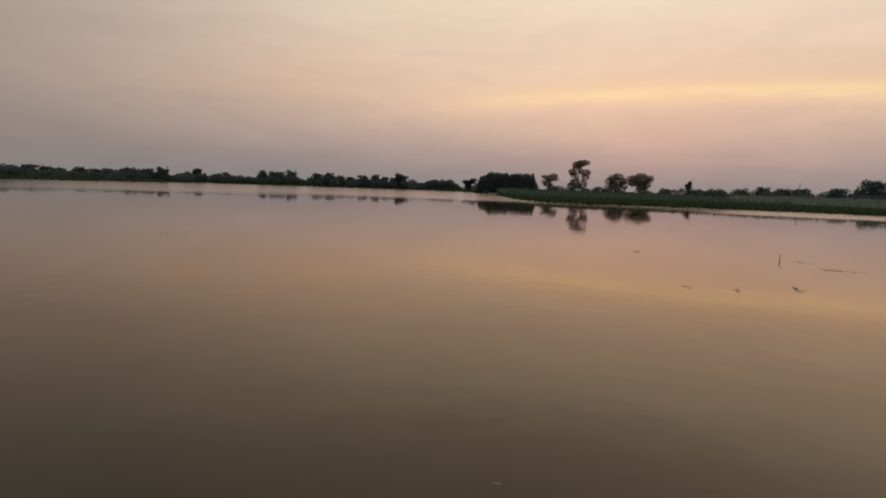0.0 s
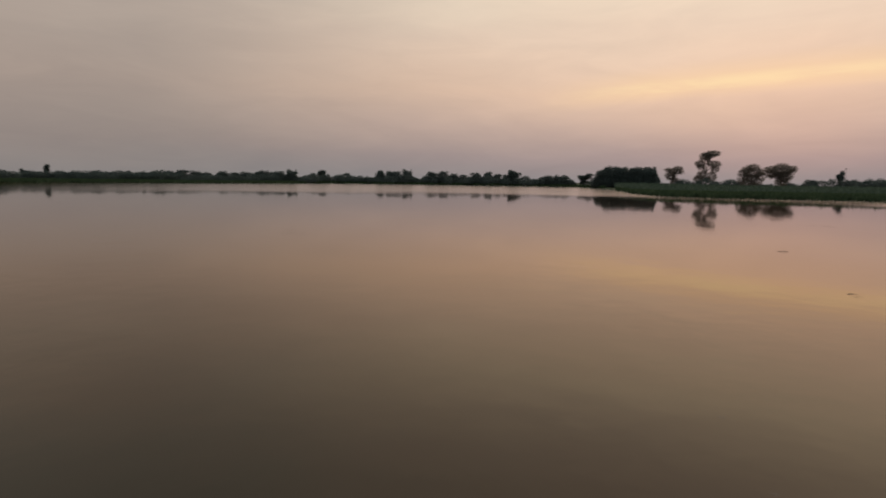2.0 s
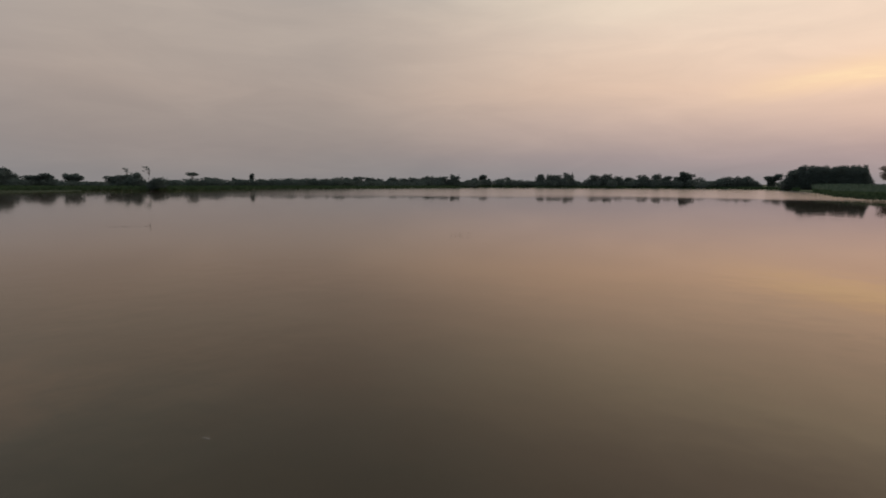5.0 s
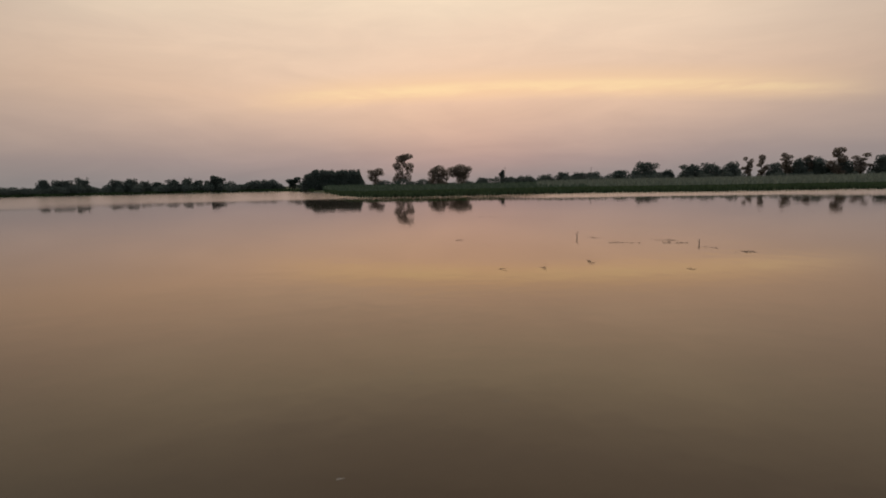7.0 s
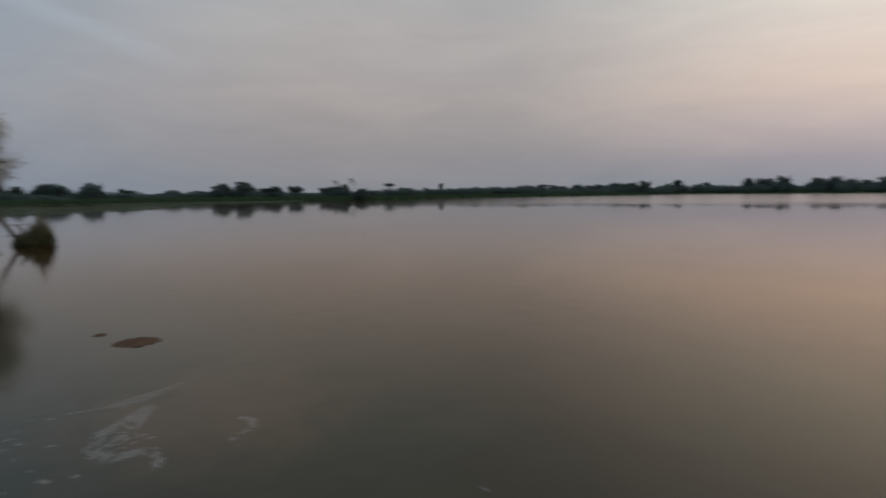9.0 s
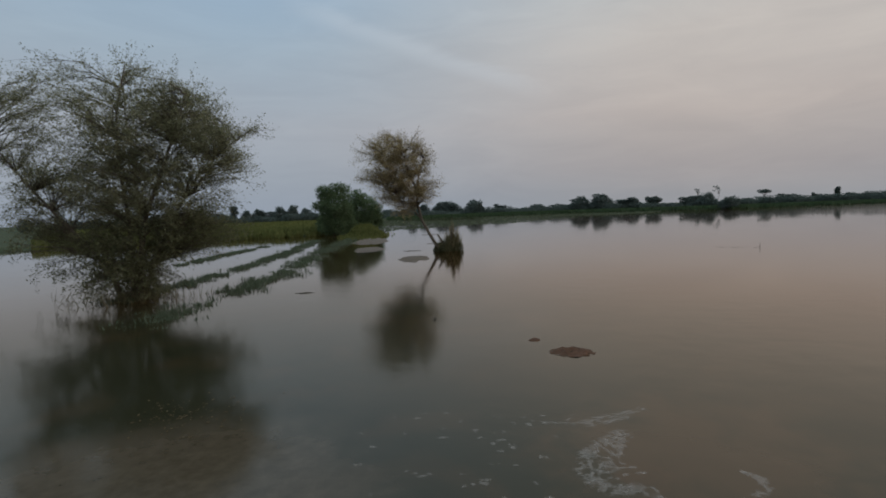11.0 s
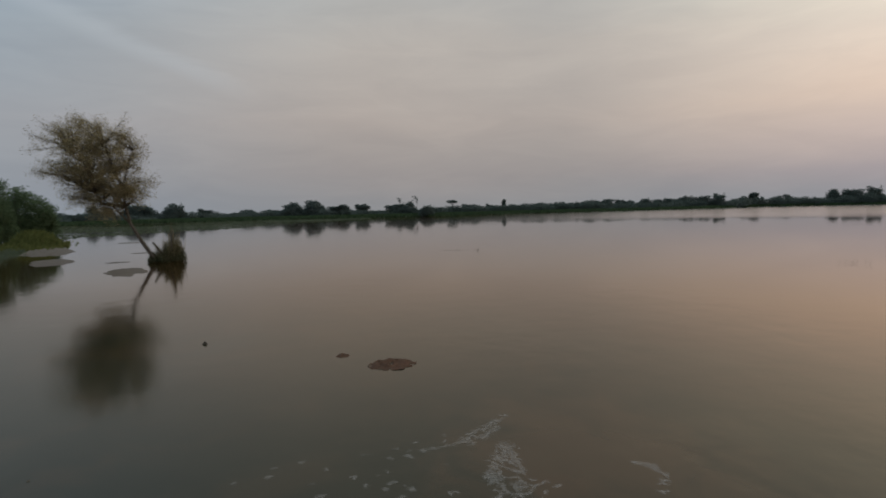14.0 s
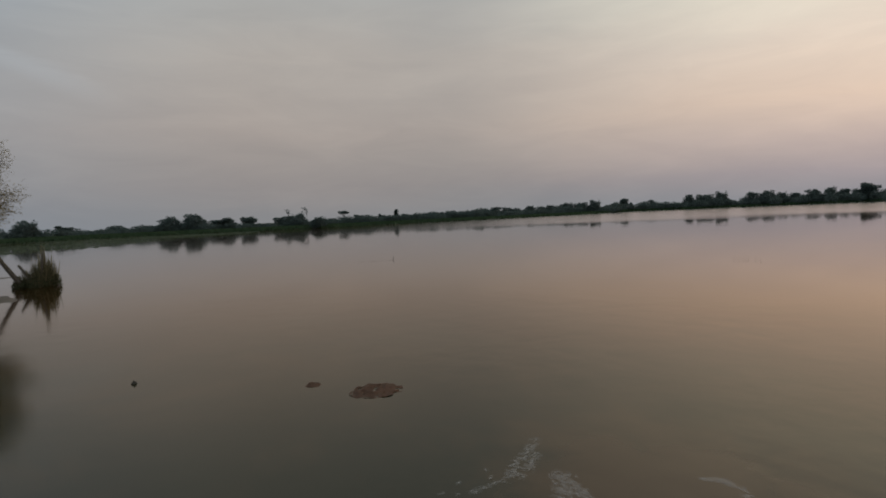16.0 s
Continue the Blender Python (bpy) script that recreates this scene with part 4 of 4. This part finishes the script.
def bund(points, wide, seed, label):
    """A low field ridge, half drowned, with broken grass on it."""
    rng = np.random.default_rng(seed)
    thing = new("field_bund")
    pts = np.array(points, float)
    run = np.r_[0, np.cumsum(np.hypot(*np.diff(pts, axis=0).T))]
    at = lambda s: np.stack([np.interp(s, run, pts[:, 0]), np.interp(s, run, pts[:, 1])], -1)  # noqa: E731
    steps = np.arange(0, run[-1], 0.25)
    mid = at(steps)
    d = np.gradient(mid, axis=0)
    d /= np.linalg.norm(d, axis=1)[:, None]
    side = np.stack([-d[:, 1], d[:, 0]], 1)
    bm = bmesh.new()
    rows = []
    for k, (m, s) in enumerate(zip(mid, side)):
        top = -0.045 + 0.09 * noise.noise(Vector((m[0] * 0.35, m[1] * 0.35, seed))) + 0.07 * noise.noise(Vector((m[0] * 1.3, m[1] * 1.3, seed)))
        half = wide / 2 * (1 + 0.5 * noise.noise(Vector((m[0] * 0.5, m[1] * 0.5, seed + 7.0))) + 0.5 * noise.noise(Vector((m[0] * 1.9, m[1] * 1.9, seed + 3.0))))
        rows.append([bm.verts.new((m[0] + s[0] * u * half, m[1] + s[1] * u * half, z)) for u, z in
                     ((-1.6, -0.35), (-1.0, top - 0.06), (-0.4, top), (0.4, top), (1.0, top - 0.06), (1.6, -0.35))])
    for a, b in zip(rows, rows[1:]):
        for k in range(5):
            bm.faces.new((a[k], b[k], b[k + 1], a[k + 1]))
    part("ridge", from_bm("ridge", bm, LAND), thing)
    # grass in tufts, dense where the ridge stands highest
    k = int(run[-1] * 26)
    s = rng.uniform(0, run[-1], k)
    high = np.array([noise.noise(Vector((v * 0.42, seed, 3.0))) + 0.6 * noise.noise(Vector((v * 1.5, seed, 5.0))) for v in s])
    s = s[high > -0.10 + 0.1 * rng.normal(size=k)]
    k = len(s)
    root = at(s) + rng.normal(size=(k, 2)) * wide * 0.36
    each = 22
    root = np.repeat(root, each, 0) + rng.normal(size=(k * each, 2)) * np.repeat(rng.uniform(0.05, 0.17, (k, 1)), each, 0)
    tall = np.repeat(rng.uniform(0.05, 0.17, k), each) * rng.uniform(0.5, 1.3, k * each)
    k = k * each
    foot = np.c_[root, np.full(k, -0.04)]
    tip = foot + np.stack([rng.normal(size=k) * 0.06, rng.normal(size=k) * 0.06, 0.04 + tall], 1)
    w = np.stack([rng.normal(size=k), rng.normal(size=k), 0 * tall], 1) * 0.012
    part("grass", quads("grass", np.stack([foot - w, foot + w, tip], 1), WEED), thing, "short wet green grass")
    tagged(thing, label, "bund", "half-drowned field ridges")


bund([(-16.4, -9.8), (-20.4, -10.1), (-26.4, -10.3), (-38.8, -12.7), (-54.8, -14.9), (-70, -17.0)], 1.15, 61, "half-drowned grassy bund running out to the bushes")
bund([(-20.0, -13.2), (-23.0, -13.4), (-31.3, -14.1), (-42.0, -15.7), (-58, -19.0)], 0.9, 62, "broken grassy ridge between two flooded plots")
bund([(-33.0, -19.0), (-40.0, -20.0), (-50.0, -21.0)], 0.7, 63, "short drowned grass ridge in the far plot")

rng = np.random.default_rng(71)
k = 9500
az = rng.uniform(-103, -74, k)
r = shore(az) - 2 - rng.uniform(0, 1, k) ** 0.8 * np.interp(az, [-103, -88, -74], [112, 100, 30])
r = np.maximum(r, 84 + 6 * np.sin(az * 2.0))
x, y = r * np.sin(np.radians(az)), r * np.cos(np.radians(az))
keep = np.array([noise.noise(Vector((a * 0.09, b * 0.03, 2.0))) for a, b in zip(x, y)]) > -0.22
x, y = x[keep], y[keep]
sprays("water_weed", rng, x, y, np.full(len(x), -0.02), 0.10, 0.22, WEED, "green weed just breaking the shallow water", "weed")


def weed_raft(x, y, long, turn, count, seed, label, tall=0.05):
    """A line of drifted stems and leaves."""
    rng = np.random.default_rng(seed)
    bm = bmesh.new()
    heart = rng.uniform(-0.4, 0.4, 3) * long
    for _ in range(int(count * 1.6)):
        along = rng.choice(heart) + rng.normal() * long * 0.1 if rng.uniform() < 0.7 else rng.uniform(-0.5, 0.5) * long
        c = np.array([along, rng.normal() * 0.17, rng.uniform(-0.008, 0.004)])
        a = rng.normal() * 0.7
        q = rng.uniform(0.05, 0.2)
        rise = tall * rng.uniform(0, 1) ** 3
        e = c + np.array([math.cos(a) * q, math.sin(a) * q, rise])
        limb(bm, [c, (c + e) / 2 + np.array([0, 0, 0.006]), e], [0.0032, 0.0036, 0.0018], 3)
    ob = new("floating_weed", from_bm("floating_weed", bm, DRIFT))
    ob.matrix_basis = pose(x, y, 0.0, 0, 0, turn)
    return tagged(ob, label, "debris", kind="stuff")


RAFTS = [(10.1, 22.7, 1.3, -20, 22), (9.6, 25.1, 0.7, -10, 10), (12.1, 23.3, 1.0, -25, 20), (12.2, 22.1, 1.3, -40, 22), (12.85, 18.8, 0.8, -20, 18),
         (6.64, 17.45, 0.28, -10, 8), (3.4, 16.5, 0.22, 10, 4), (7.3, 43.0, 2.2, -25, 14), (3.15, 25.6, 0.4, 0, 7), (8.9, 15.4, 0.35, -15, 5), (12.5, 20.2, 0.9, -45, 8)]
for k, (x, y, long, turn, count) in enumerate(RAFTS):
    weed_raft(x, y, long, turn, count, 80 + k, "thin dark line of drifted weed stems" if long > 0.6 else "small dark scrap of drifted weed")
weed_raft(4.73, 16.47, 0.18, 0, 5, 95, "small twiggy tuft standing from the water", 0.3)
weed_raft(-34.7, 12.3, 2.4, 54, 14, 97, "thin dark line of drifted weed stems")


def drowned_twigs(x, y, long, turn, count, tall, seed, label):
    """Thin upright shoots of a drowned shrub."""
    rng = np.random.default_rng(seed)
    thing = new("drowned_shrub")
    for k in range(count):
        bm = bmesh.new()
        at = Vector(((k + rng.uniform(0.2, 0.8)) / count - 0.5, 0.08 * rng.normal(), 0)) * long
        top = at + Vector((rng.normal() * 0.05, rng.normal() * 0.05, tall * rng.uniform(0.55, 1.2)))
        limb(bm, [at - Vector((0, 0, 0.2)), at.lerp(top, 0.5) + Vector((rng.normal() * 0.02, 0, 0)), top], [0.0036, 0.0032, 0.0015], 4)
        for _ in range(2):
            p = at.lerp(top, rng.uniform(0.3, 0.95))
            limb(bm, [p, p + Vector((rng.normal() * 0.05, rng.normal() * 0.05, rng.uniform(0.0, 0.05)))], [0.003, 0.001], 3)
        part("shoot", from_bm("shoot", bm, DRIFT), thing)
    thing.matrix_basis = pose(x, y, 0, 0, 0, turn)
    tagged(thing, label, "shrub")


drowned_twigs(-17.3, 21.5, 1.15, 35, 7, 0.17, 96, "faint drowned shrub with thin shoots over the water")
drowned_twigs(-45.0, 31.0, 1.0, 50, 4, 0.15, 98, "faint drowned shrub with thin shoots over the water")


def stalk(x, y, tall, bend, label):
    bm = bmesh.new()
    limb(bm, [(0, 0, -0.3), (-bend * 0.6, 0, tall * 0.4), (-bend * 0.3, 0, tall * 0.75), (bend, 0, tall)], [0.02, 0.018, 0.014, 0.006], 6)
    limb(bm, [(-bend * 0.4, 0, tall * 0.5), (-bend - 0.05, 0.03, tall * 0.68)], [0.012, 0.004], 4)
    ob = new("reed_stalk", from_bm("reed_stalk", bm, DRIFT))
    ob.matrix_basis = pose(x, y, 0, 0, 0, 0)
    tagged(ob, label, "reed", "single stalks in the water")


stalk(8.84, 25.2, 0.32, 0.06, "lone curved dark reed stalk standing in open water")
stalk(-33.9, 13.4, 0.24, 0.03, "short dark stalk at the end of a weed line")
stalk(12.7, 21.3, 0.25, 0.02, "short upright dark stalk at the weed line's end")


def foam():
    """Thin foam curled by the current: small flakes laid where the film is thick enough to show."""
    rng = np.random.default_rng(91)
    curls = [([(-9.23, 0.43), (-9.00, 0.20), (-8.70, -0.03), (-8.36, -0.12), (-8.11, -0.06), (-7.97, 0.07), (-8.03, 0.29)], 0.12, 1.0),
             ([(-9.26, 0.42), (-8.98, 0.32), (-8.78, 0.28), (-8.62, 0.12)], 0.12, 0.95),
             ([(-8.70, 0.05), (-8.50, 0.14), (-8.34, 0.10)], 0.08, 0.8),
             ([(-8.03, 0.29), (-7.84, 0.44), (-7.72, 0.46), (-7.55, 0.42)], 0.07, 0.85),
             ([(-9.53, 0.0), (-9.66, 0.18), (-9.75, 0.33), (-9.88, 0.65), (-10.02, 0.87)], 0.075, 0.95),
             ([(-9.50, 0.12), (-9.60, 0.36), (-9.74, 0.58)], 0.08, 0.85),
             ([(-9.58, -0.42), (-9.57, -0.26), (-9.54, 0.0)], 0.05, 0.75),
             ([(-8.34, 1.37), (-8.22, 1.46), (-8.05, 1.43), (-7.94, 1.34), (-7.82, 1.18)], 0.06, 1.0)]
    # strands combed off the rim across the current, and a thin broken veil between them
    for k in range(9):
        u = k / 8
        foot = np.array([-8.95 + 0.75 * u, 0.18 - 0.26 * math.sin(3.0 * u) + rng.normal() * 0.02])
        mid = foot + np.array([-0.10, 0.13]) * rng.uniform(0.8, 1.3)
        tip = mid + np.array([-0.06 + 0.05 * u, 0.14]) * rng.uniform(0.6, 1.3)
        curls.append(([tuple(foot), tuple(mid), tuple(tip)], rng.uniform(0.022, 0.04), rng.uniform(0.8, 1.05)))
    curls.append(([(-8.95, 0.2), (-8.6, 0.1), (-8.3, 0.05)], 0.2, 0.72))
    # loose flakes strung out upstream, lying across the drift
    for _ in range(58):
        c = np.array([rng.uniform(-9.9, -7.7), rng.normal() * 0.75 - 1.3])
        q, a = rng.uniform(0.008, 0.045), rng.normal() * 0.5
        way = np.array([math.sin(a), math.cos(a)]) * q
        curls.append(([tuple(c - way), tuple(c + way)], rng.uniform(0.016, 0.045), rng.uniform(0.7, 1.2)))
    # single flecks drifting off the bank
    for x, y in ((0.3, 7.4), (1.45, 6.2), (0.6, 5.9), (-0.45, 4.6), (-5.56, 2.91), (-6.06, 2.45)):
        curls.append(([(x - 0.03, y), (x + 0.03, y + 0.01)], 0.018, 1.3))
    cell = 0.008
    flakes = {}
    for line, wide, full in curls:
        p = np.array(line, float)
        lo, hi = p.min(0) - 2 * wide, p.max(0) + 2 * wide
        gx, gy = np.meshgrid(np.arange(round(lo[0] / cell), round(hi[0] / cell)), np.arange(round(lo[1] / cell), round(hi[1] / cell)), indexing="ij")
        at = np.stack([gx.ravel() * cell, gy.ravel() * cell], 1)
        near = np.full(len(at), 9.0)
        for a, b in zip(p[:-1], p[1:]):
            u = np.clip(((at - a) @ (b - a)) / max(((b - a) ** 2).sum(), 1e-9), 0, 1)
            near = np.minimum(near, np.hypot(*(at - a - u[:, None] * (b - a)).T))
        thick = full * np.exp(-(near / wide) ** 2)
        for i in np.nonzero(thick > 0.25)[0]:
            v = Vector((at[i, 0], at[i, 1], 0.0))
            v += 0.07 * Vector((noise.noise(v * 6.0), noise.noise(v * 6.0 + Vector((9, 2, 4))), 0))
            ridge = 1 - 2.8 * abs(noise.noise(Vector((v.x * 6.5 + v.y * 2.0, v.y * 9.0 - v.x * 3.0, 1.0)))) + 0.9 * noise.noise(v * 24.0) + 0.5 * noise.noise(v * 60.0)
            film = thick[i] * (0.45 + 0.75 * ridge) - 0.36
            if film > 0:
                at_cell = (int(gx.ravel()[i]), int(gy.ravel()[i]))
                flakes[at_cell] = max(film, flakes.get(at_cell, 0))
    order = sorted(flakes)
    film = np.array([flakes[k] for k in order])
    c = np.array(order, float) * cell
    c += rng.normal(size=c.shape) * 0.002
    z = rng.uniform(0.002, 0.005, len(c))
    a = rng.uniform(0, 6.28, len(c))
    half = cell * np.clip(0.3 + 1.6 * film, 0.3, 0.95) * rng.uniform(0.7, 1.1, len(c))
    ring = [np.stack([c[:, 0] + half * np.cos(a + t), c[:, 1] + half * np.sin(a + t), z], 1) for t in (0, 1.57, 3.14, 4.71)]
    tagged(new("foam", quads("foam", np.stack(ring, 1), FOAM)), "thin white foam curling in lacy flakes on the brown water", "foam", kind="stuff")


foam()

rng = np.random.default_rng(72)
k = 4200
x = -66.0 + rng.normal(size=k) * 3.0
y = -15.9 + rng.normal(size=k) * 1.0 + (x + 66.0) * 0.16
tall = 1.25 * np.exp(-((x + 65.5) / 3.6) ** 2) * np.exp(-((y + 15.6 - (x + 66.0) * 0.16) / 1.7) ** 2) + 0.2
sprays("grass_tongue", rng, x, y, np.full(k, -0.05), tall, 0.10, GRASS, "yellow-green wet grass mound at the foot of the bushes", "grass")

# fallen leaves and husks drifted into the shallows by the bank
rng = np.random.default_rng(73)
k = 130
x, y = -9.9 + rng.normal(size=k) * 0.33, -5.1 + rng.normal(size=k) * 0.42
c = np.stack([x, y, rng.uniform(0.001, 0.012, k)], 1)
v = leaf_cards(rng, c, 0.055, 0.03)
v[:, :, 2] = c[:, None, 2] + (v[:, :, 2] - c[:, None, 2]) * 0.12
tagged(new("leaf_litter", quads("leaf_litter", v, LITTER)), "pale dry leaves drifted together in the shallows", "leaves", kind="stuff")


# ---- far signs of the village ----
POLE = earthy("weathered_pole", (0.10, 0.09, 0.08), (0.2, 0.18, 0.16), 2.0)
LIME = earthy("limewashed_wall", (0.34, 0.33, 0.32), (0.48, 0.46, 0.44), 0.8)
DARK = earthy("dark_opening", (0.02, 0.02, 0.02), (0.05, 0.045, 0.04), 2.0)


def boxed(name, lo, hi, mat, bevel=0.03):
    bm = bmesh.new()
    bmesh.ops.create_cube(bm, size=1.0)
    for v in bm.verts:
        v.co = Vector([lo[i] + (v.co[i] + 0.5) * (hi[i] - lo[i]) for i in range(3)])
    bmesh.ops.bevel(bm, geom=bm.edges[:], offset=bevel, segments=1, affect="EDGES")
    return from_bm(name, bm, mat, False)


def farm_hut(x, y, turn):
    thing = new("farm_hut")
    wall = part("wall", boxed("wall", (-2.6, -2, -0.4), (2.6, 2, 3.7), LIME), thing)
    part("roof", boxed("roof", (-2.9, -2.3, 3.7), (2.9, 2.3, 3.95), LIME), thing, "flat slab roof with a low edge")
    part("door", boxed("door", (-0.5, -2.06, 0.05), (0.5, -1.99, 2.1), DARK, 0.01), wall)
    for u in (-1.6, 1.6):
        part("window", boxed("window", (u - 0.4, -2.06, 1.2), (u + 0.4, -1.99, 2.2), DARK, 0.01), wall)
    thing.matrix_basis = pose(x, y, 0.3, 0, 0, turn)
    tagged(thing, "small pale flat-roofed farm hut half hidden by the hedge", "hut")


farm_hut(-88.8, 331.0, 12)


def utility_pole(x, y, tall, turn):
    thing = new("utility_pole")
    bm = bmesh.new()
    limb(bm, [(0, 0, -0.5), (0, 0, tall * 0.5), (0.03, 0, tall)], [0.13, 0.11, 0.08], 8)
    part("pole", from_bm("pole", bm, POLE), thing)
    part("crossarm", boxed("crossarm", (-0.7, -0.05, tall - 0.6), (0.7, 0.05, tall - 0.48), POLE, 0.01), thing)
    thing.matrix_basis = pose(x, y, 0.3, 0, 0, turn)
    tagged(thing, "thin grey utility pole rising behind the trees", "pole", "utility poles behind the trees")


utility_pole(61.5, 300.0, 10.6, 10)
utility_pole(103.2, 281.0, 9.6, 20)
